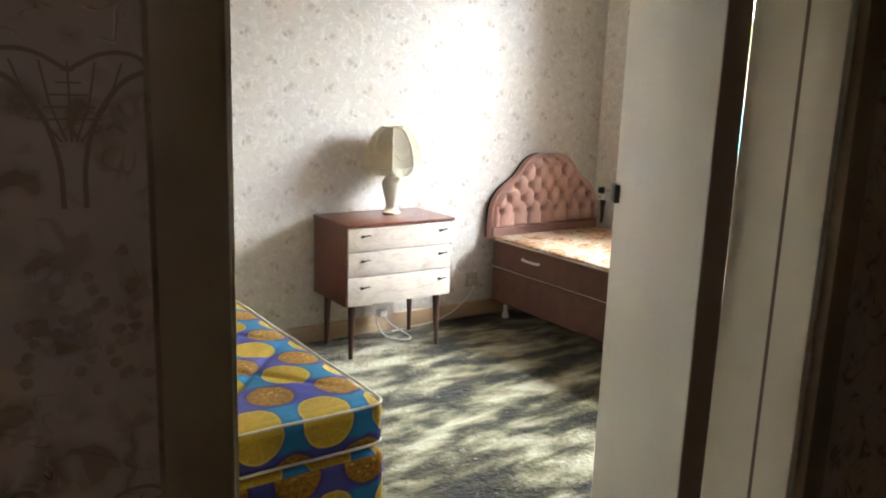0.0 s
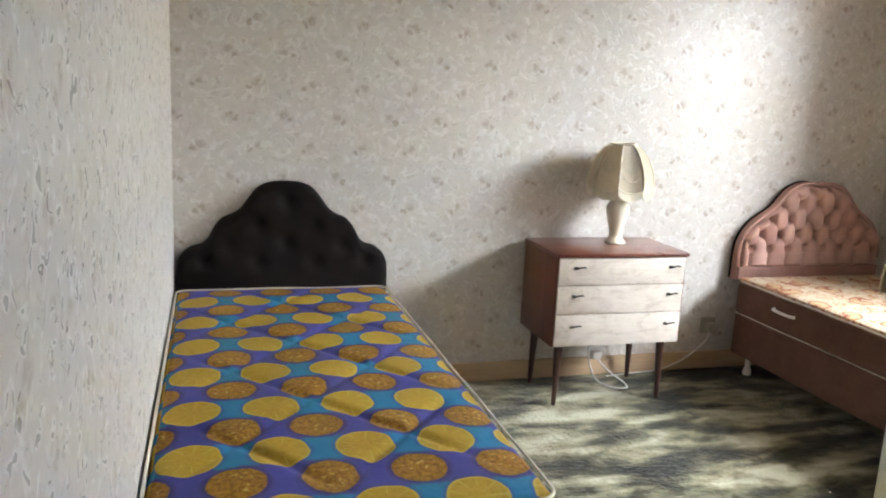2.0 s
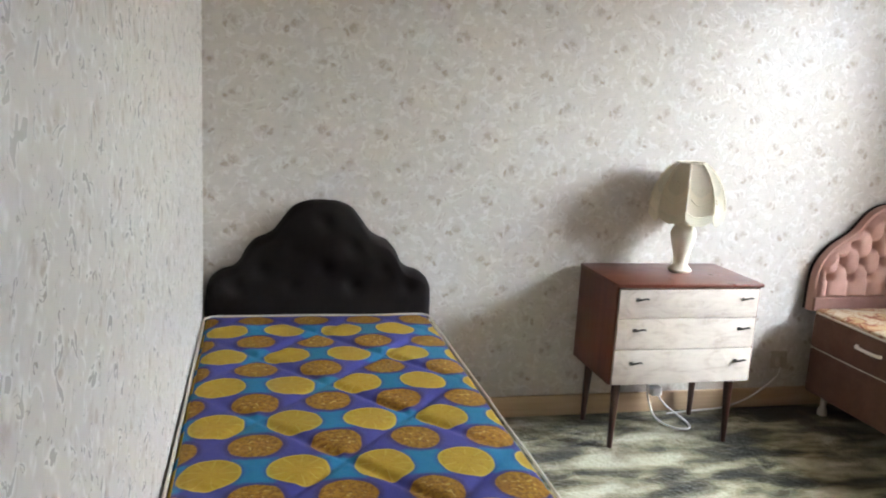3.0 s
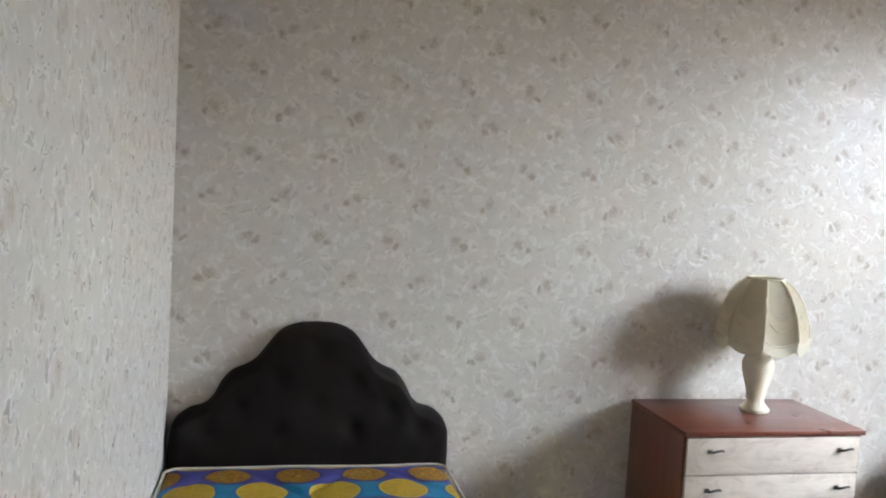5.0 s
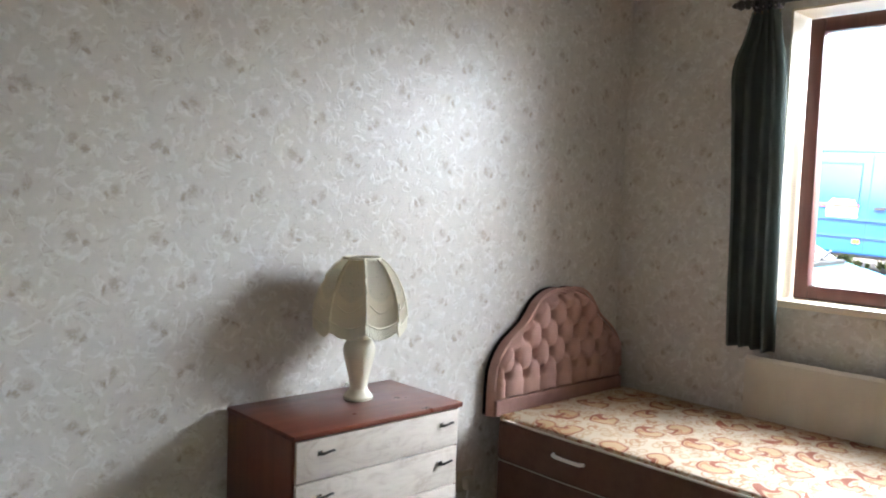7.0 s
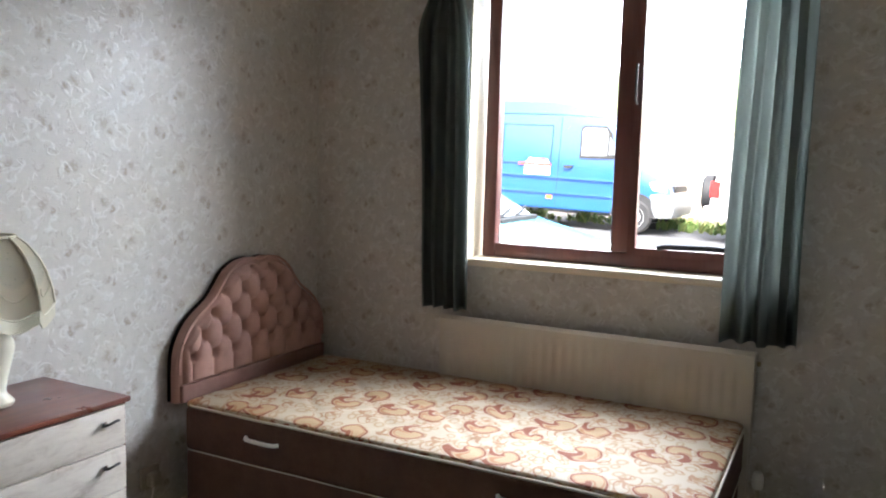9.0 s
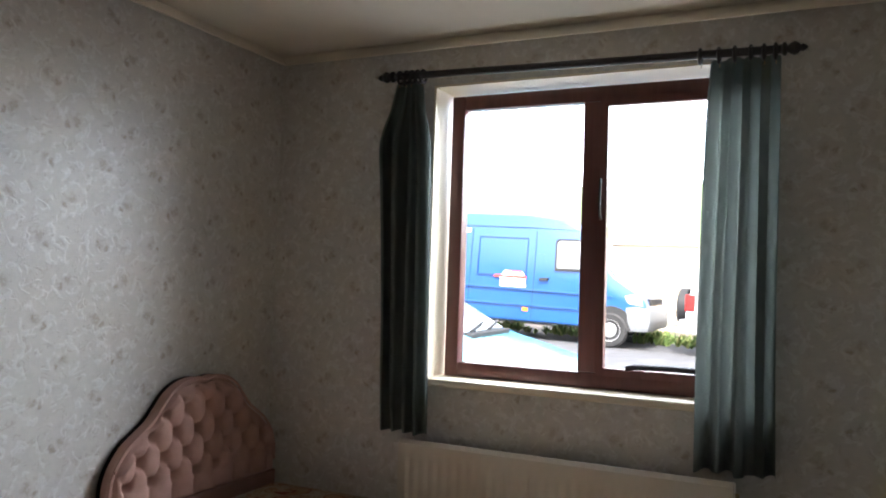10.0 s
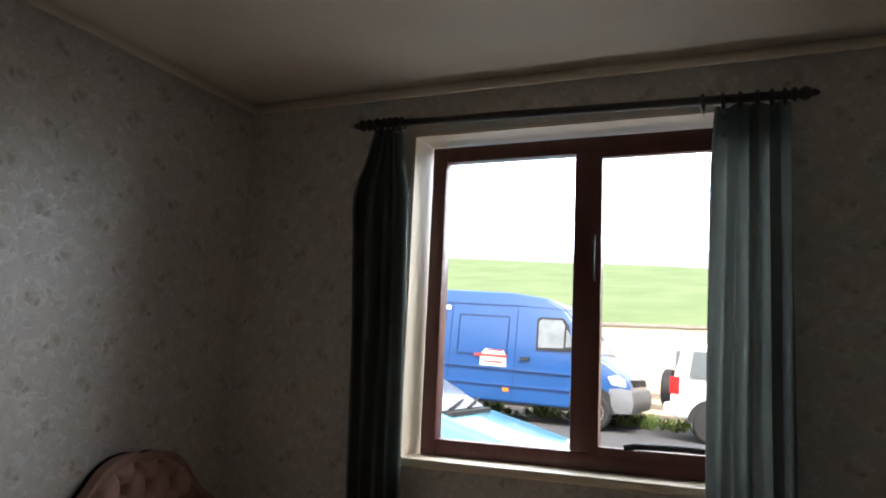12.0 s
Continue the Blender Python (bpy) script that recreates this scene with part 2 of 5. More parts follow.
def paisley_mat():
    """Brushed nylon with curling orange and tan paisley on cream."""
    k = Mat("paisley_ticking", 0.75, 0.0, 0.3)
    tc = k.node("TexCoord")
    warp = k.node("TexNoise")
    warp.inputs["Scale"].default_value = 9.0
    large = k.node("VectorMath", operation="SCALE")
    large.inputs["Scale"].default_value = 0.82
    k.put(tc.outputs["UV"], large.inputs[0])
    k.put(large.outputs[0], warp.inputs["Vector"])
    add = k.node("VectorMath", operation="MULTIPLY_ADD")
    k.put(warp.outputs["Color"], add.inputs[0])
    add.inputs[1].default_value = (0.05, 0.05, 0)
    k.put(large.outputs[0], add.inputs[2])
    p = add.outputs[0]

    def drops(scale, swirl, turn):
        """Curled drops scattered over the cloth: how far each point lies outside the nearest drop's edge, in metres."""
        vor = k.node("TexVoronoi")
        vor.voronoi_dimensions = "2D"
        vor.inputs["Scale"].default_value, vor.inputs["Randomness"].default_value = scale, 0.5
        k.put(p, vor.inputs["Vector"])
        loc = k.node("VectorMath", operation="SUBTRACT")
        k.put(p, loc.inputs[0])
        k.put(vor.outputs["Position"], loc.inputs[1])
        sp = k.node("SeparateXYZ")
        k.put(loc.outputs[0], sp.inputs[0])
        rc = k.node("SeparateXYZ")
        k.put(vor.outputs["Color"], rc.inputs[0])
        ang = k.math("ADD", k.math("ARCTAN2", sp.outputs[1], sp.outputs[0]), k.math("MULTIPLY_ADD", rc.outputs[0], 3.2, turn))
        r = k.math("SQRT", k.math("ADD", k.math("MULTIPLY", sp.outputs[0], sp.outputs[0]), k.math("MULTIPLY", sp.outputs[1], sp.outputs[1])))
        size = 0.17 / scale
        curl = k.math("ADD", ang, k.math("MULTIPLY", r, swirl * scale))
        return k.math("SUBTRACT", r, k.math("MULTIPLY", k.math("ADD", k.math("SINE", curl), 1.1), size))

    def edge(d, at, thin, wide):
        return k.math("SUBTRACT", 1.0, k.step(k.math("ABSOLUTE", k.math("SUBTRACT", d, at)), thin, wide))

    drop = drops(6.6, 9.5, 0.0)
    sprays = drops(12.0, 8.0, 1.4)
    line = edge(drop, 0.008, 0.0045, 0.0095)
    line2 = edge(drop, -0.006, 0.0015, 0.0045)
    halo = edge(drop, 0.022, 0.001, 0.005)
    inner = k.math("SUBTRACT", 1.0, k.step(drop, -0.002, 0.006))
    spray = k.math("MULTIPLY", edge(sprays, 0.002, 0.002, 0.006), k.step(drop, 0.014, 0.022))
    small = k.node("TexVoronoi")
    small.voronoi_dimensions = "2D"
    small.inputs["Scale"].default_value = 24.0
    k.put(p, small.inputs["Vector"])
    flower = k.math("MULTIPLY", k.math("SUBTRACT", 1.0, k.step(k.math("ABSOLUTE", k.math("SUBTRACT", small.outputs["Distance"], 0.28)), 0.05, 0.12)), k.step(drop, 0.016, 0.024))
    col = k.mix(k.math("MULTIPLY", flower, 0.6), (0.41, 0.32, 0.225), (0.29, 0.16, 0.065))
    col = k.mix(k.math("MULTIPLY", spray, 0.75), col, (0.26, 0.105, 0.038))
    col = k.mix(k.math("MULTIPLY", halo, 0.6), col, (0.3, 0.15, 0.06))
    col = k.mix(inner, col, (0.37, 0.24, 0.125))
    col = k.mix(k.math("MULTIPLY", line2, 0.9), col, (0.3, 0.12, 0.045))
    col = k.mix(line, col, (0.2, 0.052, 0.018))
    k.color(col)
    k.bump(k.math("ADD", k.noise(tc.outputs["UV"], 300, 2), k.math("MULTIPLY", k.noise(tc.outputs["UV"], 14, 3), 2.0)), 0.25, 0.004)
    return k.m


def velvet_mat(name, col, dark, sheen=0.4):
    k = Mat(name, 0.85, 0.0, 0.2)
    v = k.coords()
    k.color(k.ramp(k.noise(v, 16, 5, 0.65), [(0.3, dark), (0.7, col)]))
    k.b.inputs["Sheen Weight"].default_value = sheen
    k.b.inputs["Sheen Tint"].default_value = (*col, 1)
    k.bump(k.noise(v, 260, 2), 0.25, 0.002)
    return k.m


def wood_mat(name, dark, light, axis=0, rough=0.35, scale=1.0):
    k = Mat(name, rough, 0.0, 0.5)
    s = [26.0 * scale, 26.0 * scale, 26.0 * scale]
    s[axis] = 1.6 * scale
    v = k.coords("Object", tuple(s))
    g = k.noise(v, 1.0, 4, 0.55, 0.2)
    f = k.noise(v, 6.0, 3, 0.6)
    k.color(k.ramp(k.math("ADD", k.math("MULTIPLY", g, 0.75), k.math("MULTIPLY", f, 0.25)), [(0.3, dark), (0.68, light)]))
    k.rough(k.math("ADD", rough - 0.08, k.math("MULTIPLY", k.noise(k.coords(), 12, 3), 0.18)))
    k.bump(f, 0.03, 0.0006)
    return k.m


def figured_mat():
    """Pale printed veneer with a soft marbled figure."""
    k = Mat("pale_drawer_veneer", 0.42, 0.0, 0.45)
    v = k.coords("Object", (1.0, 1.0, 1.7))
    a = k.noise(v, 7.0, 5, 0.6, 1.8)
    b = k.noise(k.coords("Object", (3.0, 1.0, 26.0)), 3.0, 3, 0.6)
    t = k.math("ADD", k.math("MULTIPLY", a, 0.75), k.math("MULTIPLY", b, 0.25))
    k.color(k.ramp(t, [(0.34, (0.43, 0.35, 0.285)), (0.5, (0.55, 0.47, 0.395)), (0.68, (0.61, 0.535, 0.455))]))
    k.bump(b, 0.03, 0.0005)
    return k.m


# room papers: the pearl tint puts the scrolls' sheen into the colour
M_PAPER_X = wallpaper_mat("wallpaper_back", 0, (0.585, 0.538, 0.48), (0.31, 0.23, 0.16), (0.8, 0.78, 0.74), 0.24)
# same paper, sprigs lightened in place of its sheen at a flat angle
M_PAPER_Y = wallpaper_mat("wallpaper_side", 1, (0.585, 0.538, 0.48), (0.35, 0.27, 0.19), (0.8, 0.78, 0.74), 0.12)
M_HALL = wallpaper_mat("wallpaper_hall", 0, (0.47, 0.34, 0.26), (0.13, 0.06, 0.04), (0.3, 0.2, 0.14))
M_CARPET = carpet_mat()
M_LEMON = lemon_mat()
M_PAISLEY = paisley_mat()
M_PINK = velvet_mat("pink_velvet", (0.5, 0.3, 0.245), (0.42, 0.245, 0.2), 0.15)
M_PINK_DARK = velvet_mat("dusky_velvet", (0.33, 0.18, 0.145), (0.27, 0.145, 0.115), 0.2)
M_BROWN = velvet_mat("brown_velvet", (0.009, 0.005, 0.004), (0.006, 0.0034, 0.0028), 0.0)
M_DIVAN = velvet_mat("brown_divan_cloth", (0.135, 0.07, 0.048), (0.1, 0.05, 0.035), 0.15)
M_VENEER = wood_mat("red_brown_veneer", (0.085, 0.022, 0.014), (0.17, 0.05, 0.028), 0, 0.3)
M_VENEER_Z = wood_mat("red_brown_veneer_upright", (0.085, 0.022, 0.014), (0.16, 0.048, 0.026), 2, 0.33)
M_PALE = figured_mat()
M_LEG = wood_mat("dark_leg_wood", (0.03, 0.012, 0.008), (0.07, 0.025, 0.016), 2, 0.3)
M_FRAME = wood_mat("brown_window_wood", (0.085, 0.025, 0.022), (0.15, 0.05, 0.042), 2, 0.35)
M_SKIRT = wood_mat("varnished_pine", (0.42, 0.28, 0.16), (0.55, 0.4, 0.25), 0, 0.4)
M_CEIL = plain("ceiling_paint", (0.82, 0.73, 0.6), 0.85, vary=0.06, scale=2.5, bump=0.25)
M_REVEAL = plain("cream_paint", (0.76, 0.65, 0.48), 0.45, vary=0.05, scale=4)
M_DOOR = plain("door_paint", (0.6, 0.56, 0.47), 0.42, vary=0.06, scale=3)
M_DOOREDGE = plain("door_edge_wood", (0.16, 0.1, 0.06), 0.55)
M_JAMB = plain("jamb_paint", (0.72, 0.63, 0.47), 0.45, vary=0.08, scale=4)
M_DARKWOOD = plain("dark_architrave", (0.3, 0.2, 0.12), 0.5)
M_METAL = plain("worn_steel", (0.62, 0.6, 0.56), 0.32, 1.0)
M_BRASS = plain("dull_brass", (0.42, 0.33, 0.2), 0.35, 1.0)
M_CHROME = plain("chrome", (0.75, 0.75, 0.75), 0.15, 1.0, vary=0.03)
M_DARKMETAL = plain("dark_metal", (0.05, 0.045, 0.04), 0.4, 0.6)
M_RAD = plain("radiator_enamel", (0.56, 0.5, 0.41), 0.35, vary=0.05, scale=5)
M_POLE = plain("dark_stained_pole", (0.035, 0.028, 0.026), 0.35)
M_PLASTIC = plain("white_plastic", (0.75, 0.73, 0.68), 0.35, vary=0.04)
M_PIPING = plain("cream_piping", (0.58, 0.52, 0.42), 0.7)
# socket plastic, its colour darkened for the dim spot low on the wall
M_DIMMED = plain("dimmed_beige_plastic", (0.4, 0.35, 0.28), 0.4)
M_BLACK = plain("black_rubber", (0.015, 0.015, 0.016), 0.7)
M_CERAMIC = plain("cream_ceramic", (0.72, 0.66, 0.52), 0.18, vary=0.06, scale=14)


# ---- mesh helpers ----
def box(bm, a, b):
    """An axis-aligned box between two corners."""
    r = bmesh.ops.create_cube(bm, size=1)
    c = [(a[i] + b[i]) / 2 for i in range(3)]
    s = [abs(b[i] - a[i]) for i in range(3)]
    for v in r["verts"]:
        v.co = Vector([v.co[i] * s[i] + c[i] for i in range(3)])
    return r["verts"]


def bevelled(bm, width=0.004, segments=2):
    bmesh.ops.bevel(bm, geom=list(bm.edges), offset=width, segments=segments, affect="EDGES", profile=0.5)
    return bm


def bbox(a, b, width=0.004, segments=2):
    bm = bmesh.new()
    box(bm, a, b)
    return bevelled(bm, width, segments) if width else bm


def lathe(profile, n=32, centre=(0, 0, 0), squash=None):
    """A turned body from (radius, height) pairs."""
    bm = bmesh.new()
    rings = []
    for r, z in profile:
        rings.append([bm.verts.new((centre[0] + r * math.cos(2 * math.pi * i / n), centre[1] + r * math.sin(2 * math.pi * i / n), centre[2] + z)) for i in range(n)])
    for a, b in zip(rings, rings[1:]):
        for i in range(n):
            bm.faces.new((a[i], a[(i + 1) % n], b[(i + 1) % n], b[i]))
    bm.faces.new(list(reversed(rings[0])))
    bm.faces.new(rings[-1])
    return bm


def rod(points, radius, n=8, ends=None):
    """A tube along a line of points; ends: the radius at the last point."""
    bm = bmesh.new()
    pts = [Vector(p) for p in points]
    rings = []
    for i, p in enumerate(pts):
        d = (pts[min(i + 1, len(pts) - 1)] - pts[max(i - 1, 0)]).normalized()
        side = d.cross(Vector((0, 0, 1)) if abs(d.z) < 0.9 else Vector((1, 0, 0))).normalized()
        up = side.cross(d)
        f = i / max(1, len(pts) - 1)
        r = radius if ends is None else radius * (1 - f) + ends * f
        rings.append([bm.verts.new(p + r * (math.cos(2 * math.pi * j / n) * side + math.sin(2 * math.pi * j / n) * up)) for j in range(n)])
    for a, b in zip(rings, rings[1:]):
        for j in range(n):
            bm.faces.new((a[j], a[(j + 1) % n], b[(j + 1) % n], b[j]))
    bm.faces.new(list(reversed(rings[0])))
    bm.faces.new(rings[-1])
    bmesh.ops.recalc_face_normals(bm, faces=bm.faces)
    return bm


def smooth_line(points, steps=8):
    """A Catmull-Rom line through the points."""
    p = [Vector(q) for q in points]
    p = [2 * p[0] - p[1]] + p + [2 * p[-1] - p[-2]]
    out = []
    for i in range(1, len(p) - 2):
        for s in range(steps):
            t = s / steps
            out.append(0.5 * ((2 * p[i]) + (p[i + 1] - p[i - 1]) * t + (2 * p[i - 1] - 5 * p[i] + 4 * p[i + 1] - p[i + 2]) * t * t + (3 * p[i] - p[i - 1] - 3 * p[i + 1] + p[i + 2]) * t ** 3))
    return out + [p[-2]]


def box_uv(bm):
    """UVs in metres, by each face's main direction."""
    uv = bm.loops.layers.uv.new("uv")
    for f in bm.faces:
        n = f.normal
        k = max(range(3), key=lambda i: abs(n[i]))
        for l in f.loops:
            c = l.vert.co
            l[uv].uv = ((c.x, c.y) if k == 2 else (c.x, c.z + 0.07) if k == 1 else (c.y, c.z + 0.05))


def finish(bm, smooth=40):
    bm.normal_update()
    for e in bm.edges:
        e.smooth = len(e.link_faces) == 2 and e.calc_face_angle(0) < radians(smooth)
    for f in bm.faces:
        f.smooth = True


def mesh_of(name, bm, material, uv=False, smooth=40):
    bm.normal_update()
    if uv:
        box_uv(bm)
    finish(bm, smooth)
    me = bpy.data.meshes.new(name)
    bm.to_mesh(me)
    bm.free()
    me.materials.append(material)
    return me


def part(name, bm, material, parent, label="", uv=False, smooth=40):
    """One mesh object under a thing or a part."""
    ob = new(name, mesh_of(name, bm, material, uv, smooth))
    if parent is not None:
        ob.parent = parent
        ob.matrix_parent_inverse = Matrix.Identity(4) if parent.matrix_basis == Matrix.Identity(4) else parent.matrix_basis.inverted()
    if label:
        ob["label"] = label
    return ob


def thing(name, label, category, group="", at=(0, 0, 0)):
    ob = new(name)
    ob.empty_display_size = 0.1
    return tagged(ob, label, category, group)


def structure(name, bm, material, label, category="", uv=False, smooth=40):
    return tagged(part(name, bm, material, None, uv=uv, smooth=smooth), label, category, kind="structure")


# ---- the room: left wall at x 0, back wall at y 4.347, window wall at x 3.661 ----
XW, YB, YD, YH, ZC = 3.661, 4.347, 1.308, 1.17, 2.39
WY0, WY1, WZ0, WZ1 = 2.285, 3.578, 1.008, 2.196
DX0, DX1, DZ = 0.022, 0.858, 2.04

structure("floor", bbox((-1.6, -0.6, -0.12), (XW + 0.3, YB + 0.25, 0.0), 0), M_CARPET, "shaggy cream, olive and black blotched carpet", "floor")
structure("wall_back", bbox((-0.15, YB, 0), (XW + 0.3, YB + 0.25, 2.7), 0), M_PAPER_X, "pearly floral papered wall behind the beds", "wall")
structure("wall_left", bbox((-0.12, YD, 0), (0, YB, 2.7), 0), M_PAPER_Y, "pearly floral papered side wall", "wall")


def window_wall():
    bm = bmesh.new()
    a, b = XW, XW + 0.3
    box(bm, (a, -0.6, 0), (b, WY0, 2.7))
    box(bm, (a, WY1, 0), (b, YB, 2.7))
    box(bm, (a, WY0, 0), (b, WY1, WZ0 - 0.03))
    box(bm, (a, WY0, WZ1), (b, WY1, 2.7))
    return bm


structure("wall_window", window_wall(), M_PAPER_Y, "pearly floral papered wall around the window", "wall")


def door_wall(y0, y1):
    bm = bmesh.new()
    box(bm, (-1.6, y0, 0), (DX0 - 0.02, y1, 2.7))
    box(bm, (DX1 + 0.02, y0, 0), (XW, y1, 2.7))
    box(bm, (DX0 - 0.02, y0, DZ + 0.02), (DX1 + 0.02, y1, 2.7))
    return bm


structure("wall_door", door_wall(YH + 0.06, YD), M_PAPER_X, "papered wall with the bedroom doorway", "wall")
structure("wall_hall", door_wall(YH, YH + 0.06), M_HALL, "dim brown floral paper on the hallway side", "wall")
structure("wall_hall_end", bbox((-1.75, -0.6, 0), (-1.6, YH + 0.13, 2.7), 0), M_HALL, "dim hallway end wall", "wall")


def far_wall():
    """The hall's outer wall, with an unseen opening added to light the hall."""
    bm = bmesh.new()
    for a, b in (((-1.75, 0), (-0.98, 2.7)), ((-0.74, 0), (XW + 0.3, 2.7)), ((-0.98, 0), (-0.74, 1.68)), ((-0.98, 1.98), (-0.74, 2.7))):
        box(bm, (a[0], -0.75, a[1]), (b[0], -0.6, b[1]))
    return bm


structure("wall_hall_far", far_wall(), M_HALL, "dim hallway wall opposite the door", "wall")
structure("wall_hall_side", bbox((1.75, -0.6, 0), (1.85, YH, 2.7), 0), M_HALL, "dim hallway cross wall", "wall")
structure("ceiling", bbox((-1.75, -0.75, ZC), (XW, YB, ZC + 0.3), 0), M_CEIL, "aged cream painted ceiling", "ceiling")


def cove(points, z=ZC, leg=0.06, n=8):
    """A concave moulding along inner corners; points go round with the room on the left."""
    bm = bmesh.new()
    rings = []
    for p, inward in points:
        ring = []
        for i in range(n + 1):
            a = math.pi / 2 * i / n
            h, d = leg * (1 - math.cos(a)), leg * (1 - math.sin(a))
            ring.append(bm.verts.new((p[0] + inward[0] * d, p[1] + inward[1] * d, z - leg + h)))
        ring.append(bm.verts.new((p[0], p[1], z)))
        rings.append(ring)
    m = n + 2
    for a, b in zip(rings, rings[1:]):
        for i in range(m):
            bm.faces.new((a[i], b[i], b[(i + 1) % m], a[(i + 1) % m]))
    bmesh.ops.recalc_face_normals(bm, faces=bm.faces)
    return bm


structure("coving", cove([((0, YD), (1, 1)), ((0, YB), (1, -1)), ((XW, YB), (-1, -1)), ((XW, YD), (-1, 1)), ((0, YD), (1, 1))]), M_CEIL, "narrow cream plaster coving along the ceiling", "trim")


def skirting():
    bm = bmesh.new()
    box(bm, (0.0, YB - 0.016, 0), (XW, YB, 0.095))
    box(bm, (XW - 0.016, YD, 0), (XW, YB - 0.016, 0.095))
    box(bm, (0, YD + 0.02, 0), (0.016, YB - 0.016, 0.095))
    box(bm, (DX1 + 0.09, YD, 0), (XW - 0.016, YD + 0.016, 0.095))
    return bevelled(bm, 0.004, 2)


structure("baseboard", skirting(), M_SKIRT, "honey-coloured wooden skirting board", "trim")

# ---- window ----
window = tagged(new("window_1"), "brown wooden two-light window with a cream sill", "window", kind="structure")
FX0, FX1 = 3.775, 3.835


def reveal():
    bm = bmesh.new()
    t = 0.008
    box(bm, (XW - 0.002, WY1 - t, WZ0), (FX0 + 0.1, WY1 + 0.001, WZ1))
    box(bm, (XW - 0.002, WY0 - 0.001, WZ0), (FX0 + 0.1, WY0 + t, WZ1))
    box(bm, (XW - 0.002, WY0 + t, WZ1 - t), (FX0 + 0.1, WY1 - t, WZ1 + 0.001))
    return bm


part("window_reveal", reveal(), M_REVEAL, window, "cream painted plaster reveal")
part("window_sill", bbox((XW - 0.018, WY0, WZ0 - 0.03), (FX0 + 0.1, WY1 + 0.012, WZ0), 0.006, 3), M_REVEAL, window, "cream painted window board")
FY0, FY1, FZ0, FZ1 = WY0 + 0.009, WY1 - 0.028, WZ0 + 0.001, WZ1 - 0.022


def window_frame():
    bm = bmesh.new()
    w = 0.06
    for a, b in (((FX0, FY1 - w, FZ0), (FX1, FY1, FZ1)), ((FX0, FY0, FZ0), (FX1, FY0 + w, FZ1)), ((FX0, FY0 + w, FZ1 - w), (FX1, FY1 - w, FZ1)), ((FX0, FY0 + w, FZ0), (FX1, FY1 - w, FZ0 + w)), ((FX0, 2.905, FZ0 + w), (FX1, 2.985, FZ1 - w))):
        q = bmesh.new()
        box(q, a, b)
        bevelled(q, 0.006, 2)
        me = bpy.data.meshes.new("x")
        q.to_mesh(me)
        q.free()
        bm.from_mesh(me)
        bpy.data.meshes.remove(me)
    return bm


part("window_frame", window_frame(), M_FRAME, window, "reddish brown window frame")


def glass_mat():
    k = Mat("window_glass", 0.0)
    for n in list(k.t.nodes):
        if n.type == "BSDF_PRINCIPLED":
            k.t.nodes.remove(n)
    g = k.node("BsdfGlass")
    g.inputs["Roughness"].default_value, g.inputs["IOR"].default_value = 0.0, 1.02
    g.inputs["Color"].default_value = (0.97, 0.985, 0.98, 1)
    k.put(g.outputs[0], k.t.nodes["Material Output"].inputs[0])
    return k.m


M_GLASS = glass_mat()
for y0, y1 in ((2.985, FY1 - 0.06), (FY0 + 0.06, 2.905)):
    pane = part("pane", bbox((3.802, y0 - 0.004, FZ0 + 0.056), (3.808, y1 + 0.004, FZ1 - 0.056), 0), M_GLASS, window, "clear window glass")
    pane.visible_shadow = False


def sash():
    """The inner rim of the right-hand opening light."""
    bm = bmesh.new()
    y0, y1, z0, z1, w = FY0 + 0.052, 2.912, FZ0 + 0.052, FZ1 - 0.052, 0.03
    for a, b in (((y0, z0), (y0 + w, z1)), ((y1 - w, z0), (y1, z1)), ((y0 + w, z1 - w), (y1 - w, z1)), ((y0 + w, z0), (y1 - w, z0 + w))):
        box(bm, (FX0 - 0.012, a[0], a[1]), (FX0 + 0.02, b[0], b[1]))
    return bm


casement = part("casement", sash(), M_FRAME, window, "brown opening casement")
part("handle", rod(smooth_line([(FX0 - 0.02, 2.9, 1.655), (FX0 - 0.045, 2.9, 1.675), (FX0 - 0.048, 2.9, 1.765), (FX0 - 0.044, 2.9, 1.805)], 5), 0.0055, 8), M_DARKMETAL, casement, "slim dark metal casement handle")
part("stay", rod([(FX0 - 0.022, 2.79, FZ0 + 0.088), (FX0 - 0.03, 2.76, FZ0 + 0.096), (FX0 - 0.03, 2.6, FZ0 + 0.1), (FX0 - 0.03, 2.42, FZ0 + 0.094)], 0.011, 8), M_BLACK, casement, "dark metal casement stay")


# ---- door ----
door = tagged(new("door_1"), "cream painted flush door standing open, keys in its lock", "door", kind="structure")
HINGE = Vector((0.814, 1.334, 0))
LEAF = pose(HINGE.x, HINGE.y, 0, 0, 0, math.degrees(math.atan2(1.936 - 1.334, 1.263 - 0.814)))


def leaf_part(name, bm, material, parent, label=""):
    bmesh.ops.transform(bm, matrix=LEAF, verts=bm.verts)
    return part(name, bm, material, parent, label)


leaf = leaf_part("door_leaf", bbox((0.0, -0.04, 0.02), (0.752, 0.0, 1.99), 0.002), M_DOOR, door, "cream painted flush door leaf")
leaf_part("hinge_edge", bbox((-0.003, -0.038, 0.022), (0.0, -0.002, 1.988), 0), M_DOOREDGE, door, "bare brown edge of the door")
for hz in (0.2, 1.76):
    leaf_part("hinge", lathe([(0.006, hz), (0.0065, hz + 0.004), (0.0065, hz + 0.086), (0.006, hz + 0.09)], 10, (-0.008, -0.046, 0)), M_BRASS, door, "brass butt hinge")
leaf_part("rim_lock", bbox((0.682, 0.0, 1.126), (0.755, 0.014, 1.17), 0.003), M_DARKMETAL, leaf, "dark surface-mounted lock")
